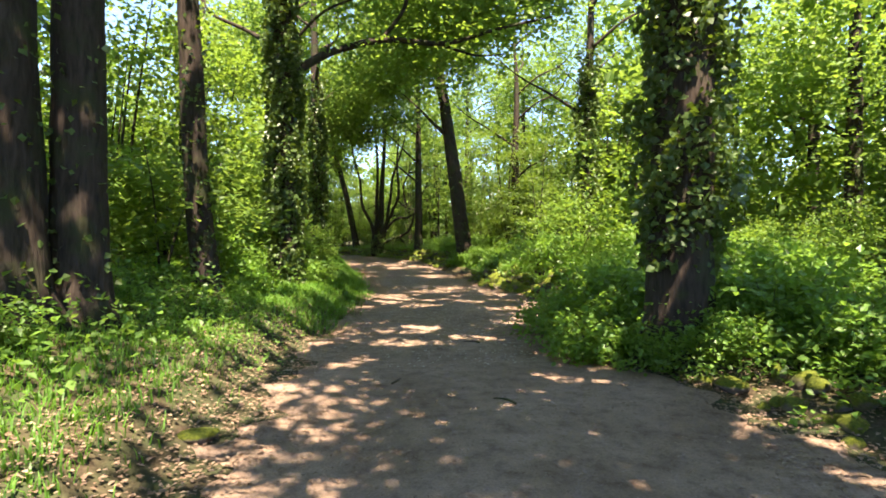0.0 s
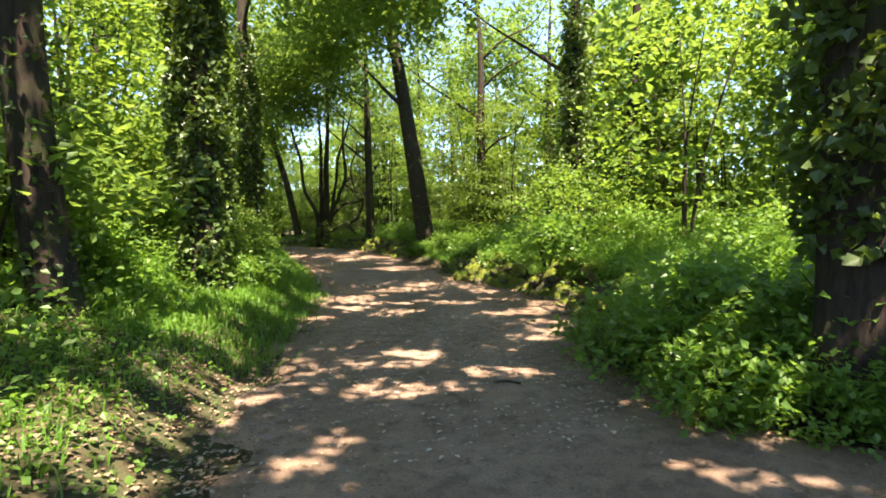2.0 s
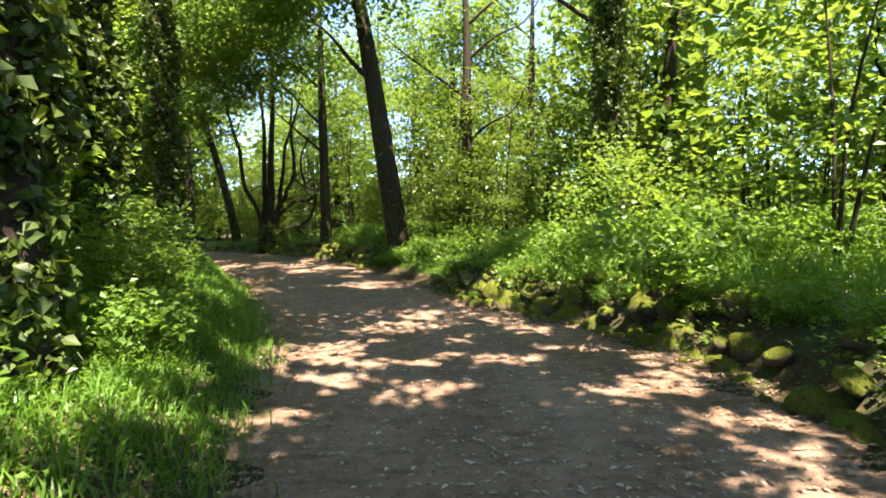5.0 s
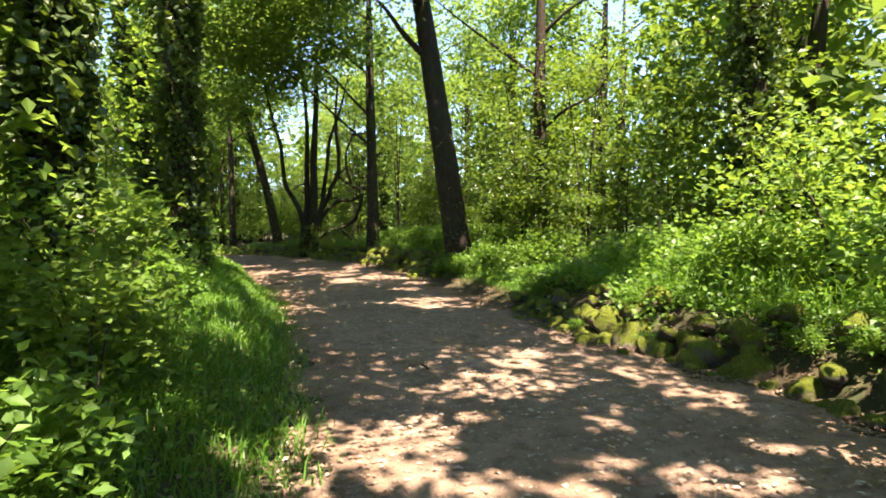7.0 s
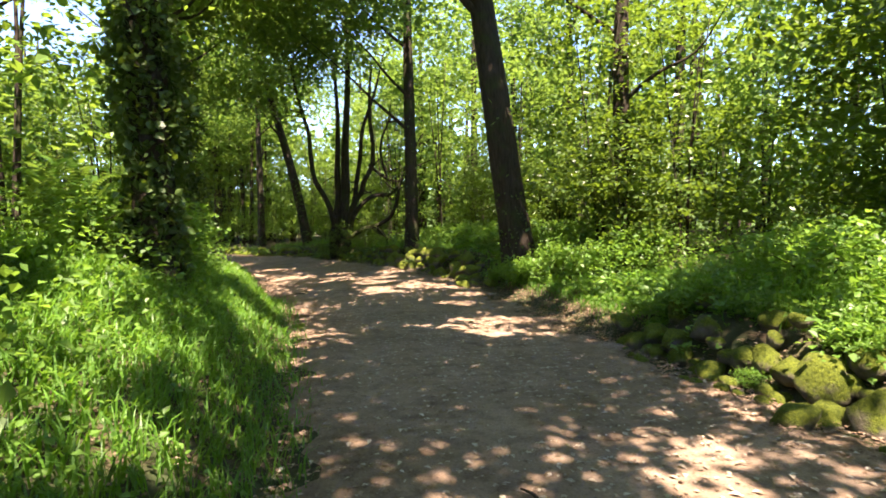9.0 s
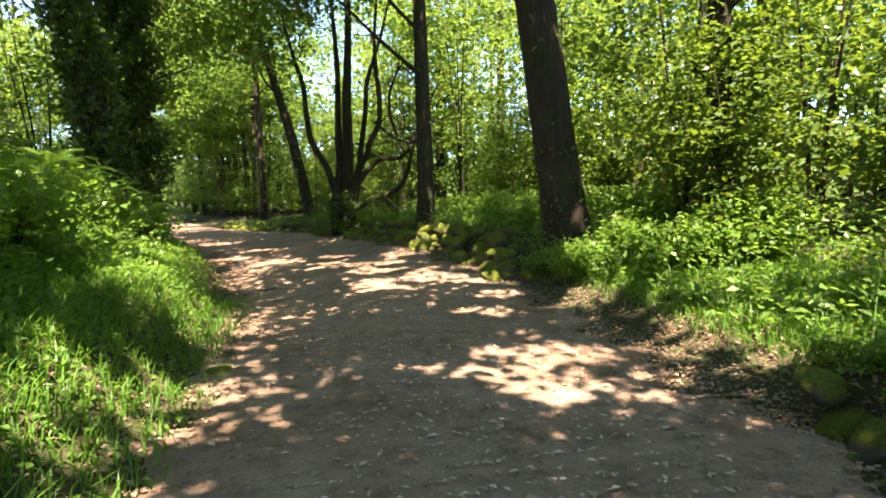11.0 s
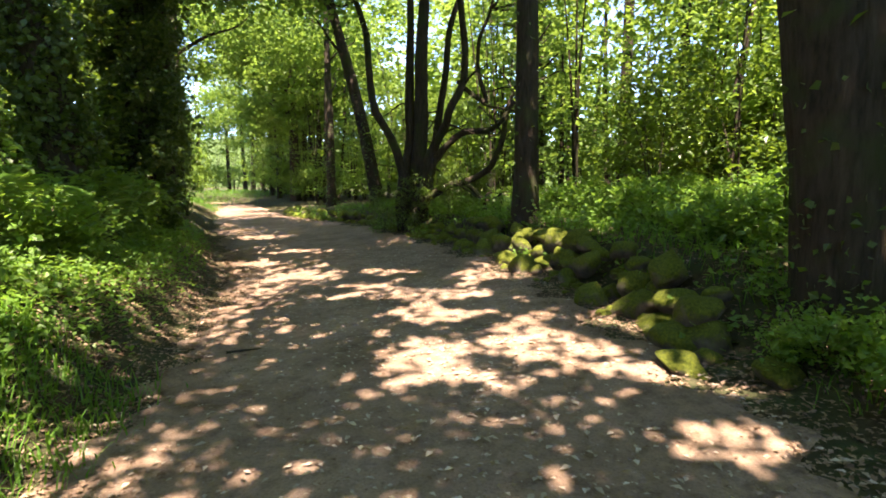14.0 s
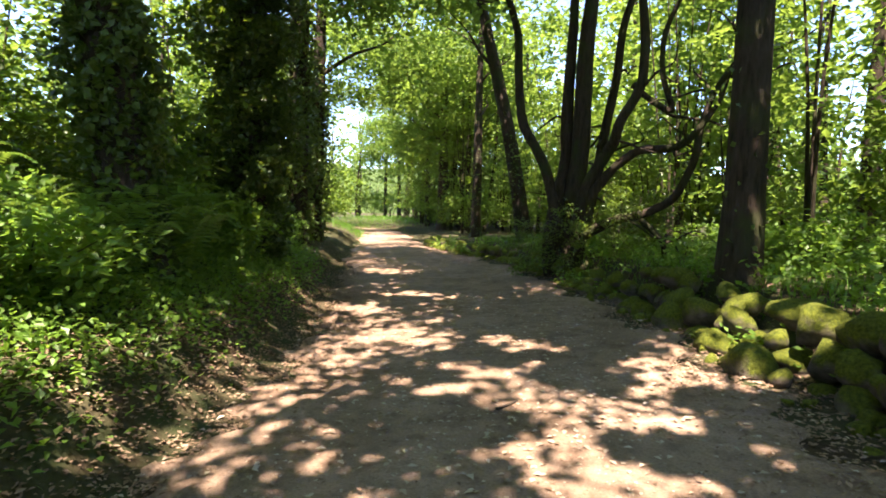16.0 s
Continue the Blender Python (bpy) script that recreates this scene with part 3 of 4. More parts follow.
# round the far bend
tree(-21.8, 46.6, 0.22, (0.3, 0.0), 12, (4.8, 3.2, 7.8, 3.6, 3.8, 2.6, 80, 100), 600, 4.0, 5, 54, leaf=0.24, label="broad tree arching over the far track")
for n, (x, y, rr) in enumerate([(-22.5, 47.5, 0.2), (-26.5, 53.5, 0.22), (-10.6, 49.2, 0.13), (-11.8, 51.8, 0.16), (-13.6, 54.6, 0.14), (-15.0, 58.0, 0.18), (-17.6, 61.0, 0.14), (-19.0, 65.0, 0.2), (-21.5, 70.0, 0.2), (-17.0, 57.2, 0.15), (-19.6, 61.4, 0.16), (-25.0, 68.5, 0.2), (-28.0, 72.5, 0.2), (-31.5, 75.5, 0.2)]):
    tree(x, y, rr, (0.3 * (n % 3) - 0.3, 0), 12, (0, 0, 6.6 + 1.3 * (n % 3), 4.6, 4.6, 3.6, 75, 85), 300, 4.0, 5, 120 + n, leaf=0.24, label="slim woodland tree beside the far track")
# along the other side
tree(2.35, 26.9, 0.36, (-1.5, 0.1), 13, (-0.5, 0, 9.5, 5, 5, 2.6, 75, 110), 380, 1.8, 5, 32, label="stout dark brown trunk rising from low brambles", low=5.5)
tree(-0.22, 32.0, 0.21, (-0.1, 0.1), 12, (0, 0, 8.8, 4, 4, 2.6, 55, 110), 160, 6.0, 6, 33, label="straight slim dark trunk behind mossy stones", low=3.5)
tree(4.75, 26.6, 0.2, (-0.35, 0), 11, (0, 0, 9.0, 3.5, 3.5, 2.2, 40, 110), 700, 6.0, 6, 34, label="slender dark forked tree among shrubs", low=3.2, bend=0.7)
tree(6.2, 20.0, 0.22, (0.1, 0), 11, (0, 0, 8, 3.8, 3.8, 2.6, 55, 110), 8000, 7.5, 5, 35, ivy_thick=0.4, label=IVY_OAK)
tree(11.4, 25.2, 0.34, (0.2, 0), 12, (0, 0, 8.5, 4.6, 4.6, 3, 60, 110), 14000, 8.0, 5, 36, ivy_thick=0.8, label=IVY_OAK)
tree(-5.15, 40.2, 0.22, (-2.4, 0.2), 12, (-0.5, 0, 9, 4, 4, 2.6, 50, 110), 500, 4.0, 5, 37, label="leaning dark trunk beside the track", bend=0.6)
tree(-8.9, 45.6, 0.2, (-0.1, 0), 12, (0, 0, 8, 3.6, 3.6, 3, 45, 110), 500, 4.0, 5, 38, label="slim dark trunk at the edge of the track")
tree(-13.9, 52.9, 0.3, (-0.1, 0), 13, (0, 0, 8, 4, 4, 3.4, 45, 110), 0, 4.0, 5, 39, M_BARK, label="reddish-brown trunk at the edge of the track")

# further back
for n, (x, y, rr) in enumerate([(6.2, 36.0, 0.2), (2.6, 39.5, 0.18), (9.2, 33.5, 0.22), (5.2, 43.0, 0.2), (0.2, 45.0, 0.2), (12.5, 39.0, 0.25), (-3.5, 50.5, 0.2), (9.0, 47.0, 0.25)]):
    tree(x, y, rr, (0.2 * (n % 3) - 0.2, 0), 13, (0, 0, 8.8, 4.2, 4.2, 3.4, 60, 100), 300, 4.0, 5, 80 + n, leaf=0.2, label="slender woodland tree with a loose crown")

# the many-stemmed tree
clump = thing("tree", -2.95, 35.7, ground_z(-2.95, 35.7), "dark tree of many crooked stems from one foot", "tree")
STEMS = [
    ([(0.0, 0, -0.2), (0.05, 0, 1.5), (0.1, 0, 4), (0.3, 0, 9)], [0.24, 0.2, 0.17, 0.06]),
    ([(-0.25, 0, -0.2), (-0.3, 0, 1.4), (-0.2, 0.1, 3), (-0.3, 0, 8)], [0.2, 0.16, 0.13, 0.05]),
    ([(-0.2, 0, 0.8), (-0.45, -0.1, 1.9), (-1.0, -0.1, 2.9), (-1.2, 0, 4.0), (-1.5, 0, 5.6), (-1.9, 0, 7.5)], [0.13, 0.11, 0.1, 0.08, 0.04]),
    ([(0.2, -0.1, 0.5), (0.3, -0.1, 1.8), (0.8, -0.2, 2.6), (1.2, -0.2, 3.5), (1.1, -0.1, 5.3), (1.2, 0, 7.5)], [0.15, 0.12, 0.1, 0.09, 0.04]),
    ([(0.3, -0.1, 1.0), (0.4, -0.15, 1.6), (0.8, -0.2, 2.1), (1.8, -0.3, 2.4), (2.3, -0.4, 2.9), (2.6, -0.3, 3.6)], [0.12, 0.1, 0.085, 0.06, 0.02]),
    ([(0.3, -0.2, 0.8), (0.7, -0.25, 1.05), (1.3, -0.3, 1.2), (1.95, -0.4, 1.7), (2.2, -0.4, 2.7), (2.7, -0.4, 3.85), (3.2, -0.4, 4.8)], [0.11, 0.09, 0.08, 0.07, 0.05, 0.02]),
    ([(1.3, -0.3, 1.18), (1.75, -0.35, 0.75), (1.8, -0.4, 0.4), (2.3, -0.4, 0.1)], [0.06, 0.045, 0.02]),
    ([(0.1, 0.2, 0.4), (0.5, 0.5, 3.0), (0.7, 0.6, 5), (1.6, 0.7, 8)], [0.14, 0.1, 0.08, 0.03]),
    ([(1.05, -0.2, 3.6), (1.8, -0.1, 3.0), (1.5, 0.1, 4.6), (1.9, 0.2, 6)], [0.06, 0.06, 0.05, 0.02]),
]
r = np.random.default_rng(76)
for n, (p, q) in enumerate(STEMS):
    crooked = [p[0]]
    for a, b in zip(p[:-1], p[1:]):
        crooked += [tuple((np.array(a) + b) / 2 + r.normal(0, 0.09, 3)), b]
    limb_on(clump, crooked, [0.95 * w for w in q], 60 + n, name="stem")
    for _ in range(7):
        k = int(r.integers(2, len(crooked)))
        b, a, ln = np.array(crooked[k]), r.uniform(0, 6.28), r.uniform(0.5, 1.4)
        d = np.array([math.cos(a), math.sin(a) * 0.6, r.uniform(-0.2, 0.9)])
        limb_on(clump, [b, b + d * ln * 0.4 + r.normal(0, 0.08, 3), b + d * ln * 0.7 + r.normal(0, 0.15, 3), b + d * ln + r.normal(0, 0.2, 3)], [0.03, 0.022, 0.014, 0.005], 90 + n, name="twig")
r = np.random.default_rng(77)
# crown shifted sunward, off the stems, so that it shades the foot
p = clumped(r, (-0.6, -2.4, 8.7), (3.8, 4.4, 2.2), 80, 140, 0.45)
v, tr = leaves(p[open_canopy(p + np.array([-2.95, 35.7, 0.4]), r)], 0.14, r, 0.45)
part("crown", tri_mesh("crown", v, tr, M_CANOPY), clump)


# ---- shrubs and low plants ----
def shrub(x, y, z, rx, rz, seed, mat, label, count=2600, leaf=0.09, name="shrub", stems=3):
    """A bush: thin stems from one foot and a ragged body of leaves."""
    r = np.random.default_rng(seed)
    t = thing(name, x, y, z, label, "shrub")
    for n in range(stems):
        a, k = r.uniform(0, 6.28), r.uniform(0.3, 0.8)
        end = (math.cos(a) * rx * k, math.sin(a) * rx * k, rz * r.uniform(1.1, 1.8))
        v, f = tube([(math.cos(a) * 0.05, math.sin(a) * 0.05, -0.1), (end[0] * 0.4, end[1] * 0.4, end[2] * 0.6), end], [0.018, 0.012, 0.004], 5, 0.05, n)
        part("stem", mesh_of("stem", v, f, M_BARK, True), t)
    k = max(12, count // 60)
    p = clumped(r, (0, 0, rz), (rx, rx, rz), k, 60, 0.2 * rx, 0.35)
    p[:, 2] = np.abs(p[:, 2])
    v, tr = leaves(p, leaf, r, 0.55)
    part("foliage", tri_mesh("foliage", v, tr, mat), t)
    return t


# seed shrubs, then copies by stretches of the banks
KINDS = [
    shrub(3.9, 9.35, 0.25, 0.75, 0.4, 101, M_HERB, "low leafy bramble bush spilling over the track edge", 1850, 0.09),
    shrub(-3.6, 11.6, 1.0, 1.2, 1.1, 102, M_CANOPY, "broad-leaved shrub in half shade on a bank", 1500, 0.13),
    shrub(5.3, 17.2, 0.9, 1.3, 1.0, 103, M_BRIGHT, "bright yellow-green sunlit shrub", 2300, 0.1),
    shrub(4.4, 26.4, 0.95, 1.0, 1.5, 104, M_HOLLY, "dark glossy evergreen bush under the trees", 1900, 0.095),
    shrub(3.9, 14.6, 0.75, 0.8, 0.5, 105, M_HERB, "patch of nettles and herbs behind mossy stones", 1250, 0.102),
]
r = np.random.default_rng(5)


def sapling(x, y, tall, seed, mat, label, count=1550):
    """A thin understorey tree: a few stems, foliage from knee height to the top."""
    r = np.random.default_rng(seed)
    t = thing("sapling", x, y, ground_z(x, y), label, "sapling")
    q = []
    for n in range(3):
        a = r.uniform(0, 6.28)
        k = r.uniform(0.3, 1.1)
        line = [(0.06 * math.cos(a), 0.06 * math.sin(a), -0.2), (k * 0.4 * math.cos(a), k * 0.4 * math.sin(a), tall * 0.4), (k * math.cos(a + 0.4), k * math.sin(a + 0.4), tall * r.uniform(0.8, 1))]
        v, f = tube(line, [0.04, 0.026, 0.008], 4, 0.05, n)
        part("stem", mesh_of("stem", v, f, M_BARK_DARK, True), t)
    k = 46
    h = tall * r.uniform(0.08, 1.0, k) ** 0.8
    a, w = r.uniform(0, 6.28, k), r.uniform(0.2, 1.0, k) ** 0.6 * (0.7 + 0.9 * np.sin(np.pi * h / tall))
    c = np.stack([np.cos(a) * w * 1.25, np.sin(a) * w * 1.25, h], 1)
    i = r.integers(0, k, count)
    p = c[i] + r.normal(0, 1, (count, 3)) * np.array([0.36, 0.36, 0.1])
    p[:, 2] = np.abs(p[:, 2])
    v, tr = leaves(p, 0.138, r, 0.6)
    part("foliage", tri_mesh("foliage", v, tr, mat), t)
    return t


KINDS += [
    sapling(6.8, 15.0, 5.0, 111, M_BRIGHT, "slender sapling with bright spring leaves"),
    sapling(3.2, 32.5, 6.0, 112, M_CANOPY, "thin young tree in the thicket"),
    sapling(-5.2, 12.5, 5.5, 113, M_BRIGHT, "young leafy tree on the bank"),
    sapling(4.3, 27.0, 5.5, 114, M_HOLLY, "tall dark evergreen tree with glossy leaves", 4200),
]


def scatter(kind, n, y0, y1, side, d0, d1, s0, s1):
    """Copies of a shrub along a stretch, d0 to d1 metres from the track's edge."""
    for _ in range(n):
        i = int(np.argmin(np.abs(MID[:, 1] - r.uniform(y0, y1))))
        d = r.uniform(d0, d1)
        p = MID[i] + RIGHT[i] * side * (HALF[i] + d)
        s = r.uniform(s0, s1)
        if side < 0 and kind in (1, 5, 6, 7) and 23 < MID[i, 1] < 33 and d < 5.5:
            continue      # the fern bank stays open
        m = pose(p[0], p[1], ground_z(*p) - 0.03, 0, 0, r.uniform(0, 360)) @ Matrix.Diagonal((s, s, s * r.uniform(0.8, 1.15), 1))
        ob = copy_thing(KINDS[kind], m)
        ob.scale = m.to_scale()


def put_copy(kind, x, y, s, turn):
    m = pose(x, y, ground_z(x, y) - 0.03, 0, 0, turn) @ Matrix.Diagonal((s, s, s, 1))
    ob = copy_thing(KINDS[kind], m)
    ob.scale = m.to_scale()


for n, (x, y, sc) in enumerate([(3.55, 8.5, 0.8), (3.5, 9.3, 0.9), (4.25, 8.6, 0.75), (5.4, 8.0, 0.8), (4.9, 8.9, 1.1), (5.6, 8.2, 1.1), (3.6, 10.3, 0.9), (4.4, 9.9, 1.0), (5.8, 7.2, 0.9), (6.4, 8.9, 1.2)]):
    put_copy(0, x, y, sc, 53 * n)
for n, (x, y, sc) in enumerate([(5.9, 6.9, 0.55), (6.3, 6.2, 0.65), (5.7, 7.5, 0.5), (6.6, 6.6, 0.9), (7.2, 7.4, 1.1), (6.9, 5.2, 0.8)]):
    put_copy(0, x, y, sc, 77 * n)
for n, (x, y, sc) in enumerate([(2.2, 25.7, 0.65), (2.9, 25.5, 0.85), (3.6, 25.0, 0.8), (1.8, 26.25, 0.5), (4.3, 24.8, 1.0)]):
    put_copy(0, x, y, sc, 91 * n)
for n, (x, y, sc) in enumerate([(4.15, 8.75, 0.9), (4.85, 8.45, 0.85), (5.3, 8.5, 1.05), (4.0, 8.15, 0.6), (4.45, 7.85, 0.62), (4.95, 7.75, 0.6), (4.75, 8.0, 0.7)]):
    put_copy(0, x, y, sc, 37 * n)
put_copy(3, -2.2, 36.4, 0.45, 10)
put_copy(3, -1.5, 36.6, 0.4, 80)
put_copy(0, 4.45, 14.6, 0.4, 45)
put_copy(0, 4.8, 15.2, 0.45, 145)
put_copy(4, -1.75, 5.9, 0.45, 20)
put_copy(1, -1.45, 14.7, 0.5, 40)
put_copy(1, -1.9, 15.6, 0.6, 140)
put_copy(0, -1.3, 13.6, 0.7, 10)
scatter(4, 34, 11, 21, 1, 1.6, 4.4, 0.7, 1.05)
scatter(4, 14, 25.8, 32, 1, 1.9, 3.4, 0.6, 0.9)
scatter(4, 20, 12, 21, 1, 0.6, 1.1, 0.3, 0.45)
scatter(0, 11, 12, 21, 1, 0.2, 0.7, 0.2, 0.34)
scatter(2, 11, 8, 24, 1, 3.6, 8, 0.5, 0.85)
scatter(0, 7, 25, 30, 1, 1.6, 2.6, 0.5, 0.8)
scatter(3, 12, 24, 40, 1, 2.6, 7, 0.8, 1.4)
scatter(1, 16, 30, 50, 1, 3.5, 10, 0.9, 1.5)
scatter(1, 26, 9, 40, -1, 2.4, 6, 0.7, 1.3)
scatter(2, 8, 6, 20, -1, 4.5, 9, 1.0, 1.6)
scatter(4, 24, 9.5, 40, -1, 1.5, 3.2, 0.7, 1.1)
scatter(1, 14, 38, 62, -1, 1.0, 6, 0.9, 1.5)
for n, (x, y, sc) in enumerate([(-13.0, 52.0, 1.1), (-14.6, 54.8, 1.2), (-16.4, 58.0, 1.2), (-18.5, 61.5, 1.3), (-21, 65, 1.3), (-20.5, 46.0, 1.1), (-23.5, 50.0, 1.2), (-27.0, 54.5, 1.2), (-30.5, 59.0, 1.3),
                                (-11.0, 49.2, 1.1), (-27, 76, 1.3), (-30, 78, 1.4), (-33, 79, 1.3), (-36, 80, 1.4), (-24.5, 73, 1.4)]):
    put_copy(5 if n % 3 else 6, x, y, sc, 67 * n)
    put_copy(1, x + 0.8, y - 0.7, sc, 31 * n)
for n, (x, y, sc) in enumerate([(-17.2, 58.0, 1.0), (-19.2, 60.4, 1.1), (-21.2, 63.4, 1.2), (-23.2, 67.0, 1.2), (-20.4, 49.8, 1.0), (-22.4, 53.2, 1.1), (-25.4, 57.6, 1.2)]):
    put_copy(5, x, y, sc, 97 * n)
for n, (x, y, sc) in enumerate([(5.6, 25.6, 0.9), (7.6, 22.2, 1.1), (9.3, 24.0, 1.2), (-5.6, 16.5, 1.0), (-9.0, 30.5, 1.0), (-12.5, 34.5, 1.0)]):
    put_copy(8, x, y, sc, 71 * n)
put_copy(7, -4.1, 18.9, 0.75, 30)
put_copy(7, -5.3, 17.6, 1.0, 130)
put_copy(7, -4.9, 21.2, 0.95, 230)
put_copy(3, -2.9, 35.0, 0.5, 60)
put_copy(3, -3.7, 35.3, 0.42, 150)
put_copy(3, -2.0, 35.3, 0.45, 250)
scatter(6, 12, 26, 50, 1, 3.0, 9, 0.8, 1.2)
scatter(5, 6, 8, 30, 1, 7.0, 14, 0.9, 1.3)
scatter(6, 13, 6, 27, 1, 5.5, 13, 0.7, 1.1)
scatter(6, 26, 27, 56, 1, 2.8, 12, 0.8, 1.4)
scatter(5, 8, 30, 60, 1, 4.0, 12, 0.8, 1.4)
scatter(7, 26, 6, 42, -1, 4.0, 11, 0.8, 1.3)
scatter(6, 14, 36, 66, -1, 2.0, 10, 0.9, 1.4)


# ---- far woods ----
def woods():
    """The woods beyond: thin trunks and loose foliage, too many to count."""
    r = np.random.default_rng(9)
    tv, tf, crowns, thicket = [], [], [], []
    for n in range(520):
        a, d = r.uniform(0, 2 * math.pi), r.uniform(14, 48)
        x, y = -4 + d * math.cos(a), 30 + d * 1.15 * math.sin(a)
        i, off, s = across(x, y)
        if off[0] < (5.5 if y < 50 else 2.0) or math.hypot((x + 24) / 6, (y - 61) / 14) < 1:
            continue
        z = ground_z(x, y)
        h = r.uniform(7, 13)
        dx, dy = r.normal(0, 0.6, 2)
        if r.uniform() < 0.5:
            w = r.uniform(0.06, 0.2)
            v, f = tube([(x, y, z - 0.2), (x + dx * 0.4 + r.normal(0, 0.2), y + dy * 0.4, z + h * 0.35), (x + dx * 0.6, y + dy * 0.6, z + h * 0.65), (x + dx, y + dy, z + h)], [w, w * 0.8, w * 0.5, 0.02], 6, 0.05, n)
            b = len(tv)
            tv += v
            tf += [tuple(q + b for q in face) for face in f]
        crowns.append(clumped(r, (x + dx * 0.7, y + dy * 0.7, z + h * 0.66), (2.3, 2.3, h * 0.34), 15, 14, 0.36))
        if y > 12:
            thicket.append(clumped(r, (x + r.normal(0, 1), y + r.normal(0, 1), z + 2.0), (2.1, 2.1, 2.1), 12, 19, 0.4, 0.2))
    tagged(new("far_trunks", mesh_of("far_trunks", tv, tf, M_BARK_DARK, True)), "thin trunks of the woodland beyond", "trees", kind="stuff")
    v, tr = leaves(np.concatenate(crowns), 0.4, r, 0.45)
    tagged(new("far_foliage", tri_mesh("far_foliage", v, tr, M_CANOPY)), "green foliage of the woodland beyond", "trees", kind="stuff")
    v, tr = leaves(np.concatenate(thicket), 0.3, r, 0.4)
    tagged(new("far_thicket", tri_mesh("far_thicket", v, tr, M_WOODS)), "dim green thicket between the far trunks", "thicket", kind="stuff")


woods()


# ---- distant ridge ----
def ridge():
    """Wooded rising ground that closes the horizon."""
    n = 220
    v, f = [], []
    for k, (d, h) in enumerate([(88, -0.5), (91, 4.0), (95, 6.5), (104, 9.0), (125, 11.0), (160, -1.0)]):
        for i in range(n):
            a = 2 * math.pi * i / n
            bump_up = 0.0 if h < 0 else 1.4 * noise.noise(Vector((math.cos(a) * 3, math.sin(a) * 3, k))) + 1.1 * noise.noise(Vector((math.cos(a) * 19, math.sin(a) * 19, k * 2.3)))
            v.append((-4 + d * math.cos(a), 30 + d * math.sin(a), h + bump_up))
    for k in range(5):
        for i in range(n):
            j = (i + 1) % n
            f.append((k * n + i, k * n + j, (k + 1) * n + j, (k + 1) * n + i))
    m, nd, l, b = material("distant_woods", 0.95, 0.1)
    l.new(ramp(nd, l, tex_noise(nd, l, 0.45, 8, 0.7), [(0.3, (0.03, 0.055, 0.02)), (0.7, (0.11, 0.17, 0.05))]), b.inputs["Base Color"])
    bump(nd, l, b, tex_noise(nd, l, 0.8, 8, 0.7), 1.0, 1.2)
    return tagged(new("backdrop_ridge", mesh_of("backdrop_ridge", v, f, m, True)), "distant wooded ridge beyond the trees", "backdrop", kind="structure")


ridge()


# ---- grass and litter ----
def bank_points(n, y0, y1, side, d0, d1, r, power=1.0):
    i = np.searchsorted(MID[:, 1], r.uniform(y0, y1, n)).clip(0, len(MID) - 1)
    d = d0 + (d1 - d0) * r.uniform(0, 1, n) ** power
    p = MID[i] + RIGHT[i] * (side * (HALF[i] + d))[:, None] + r.normal(0, 0.12, (n, 2))
    return p, height(p[:, 0], p[:, 1])


def grass(name, p, z, tall, label, seed):
    r = np.random.default_rng(seed)
    n = len(p)
    az, h = r.uniform(0, 6.28, n), tall * r.uniform(0.4, 1.25, n)
    lean = h * r.uniform(0.3, 1.2, n)
    d = np.stack([np.cos(az), np.sin(az)], 1)
    s = np.stack([-d[:, 1], d[:, 0]], 1) * (0.004 + 0.004 * r.uniform(0, 1, n))[:, None]
    v = np.empty((n, 5, 3))
    v[:, 0, :2], v[:, 1, :2] = p - s, p + s
    v[:, 0, 2] = v[:, 1, 2] = z - 0.02
    m = p + d * (lean * 0.35)[:, None]
    v[:, 2, :2], v[:, 3, :2] = m - s * 0.8, m + s * 0.8
    v[:, 2, 2] = v[:, 3, 2] = z + h * 0.62
    v[:, 4, :2] = p + d * lean[:, None]
    v[:, 4, 2] = z + h * 0.95
    i = np.arange(n)[:, None] * 5
    tris = np.concatenate([i + [0, 1, 3], i + [0, 3, 2], i + [2, 3, 4]], 1).reshape(-1, 3)
    return tagged(new(name, tri_mesh(name, v.reshape(-1, 3), tris, M_GRASS)), label, "grass", kind="stuff")


r = np.random.default_rng(31)
p, z = bank_points(19000, 1.5, 11, -1, 0.45, 3.6, r, 0.9)
grass("grass", p, z, 0.1, "short patchy grass beside the track", 44)
p, z = bank_points(8000, 26, 36, -1, 0.9, 3.4, r, 0.9)
grass("grass", p, z, 0.13, "sparse grass among ferns and dead leaves", 45)
p, z = bank_points(50000, 10.0, 26.5, -1, -0.1, 2.6, r, 0.8)
grass("grass", p, z, 0.16, "long soft green grass on a sloping bank", 41)
p, z = bank_points(9000, 21, 25.3, 1, 0.6, 2.6, r)
grass("grass", p, z, 0.12, "sunlit tufts of grass beside the track", 42)
p, z = bank_points(15000, 9, 40, 1, 0.8, 3.4, r)
grass("grass", p, z, 0.2, "thin grass among herbs and stones", 43)

p, z = bank_points(12000, 9, 21, 1, 0.9, 5.0, r)
grass("grass", p, z, 0.5, "tall streaky grass among nettles on the bank", 47)
p, z = bank_points(5000, 47, 62, -1, -0.3, 5.0, r)
p = np.concatenate([p, np.array([-24, 62]) + r.normal(0, 1, (6000, 2)) * np.array([3.0, 6.0])])
z = height(p[:, 0], p[:, 1])
grass("grass", p, z, 0.4, "bright sunlit grass at the far bend", 46)

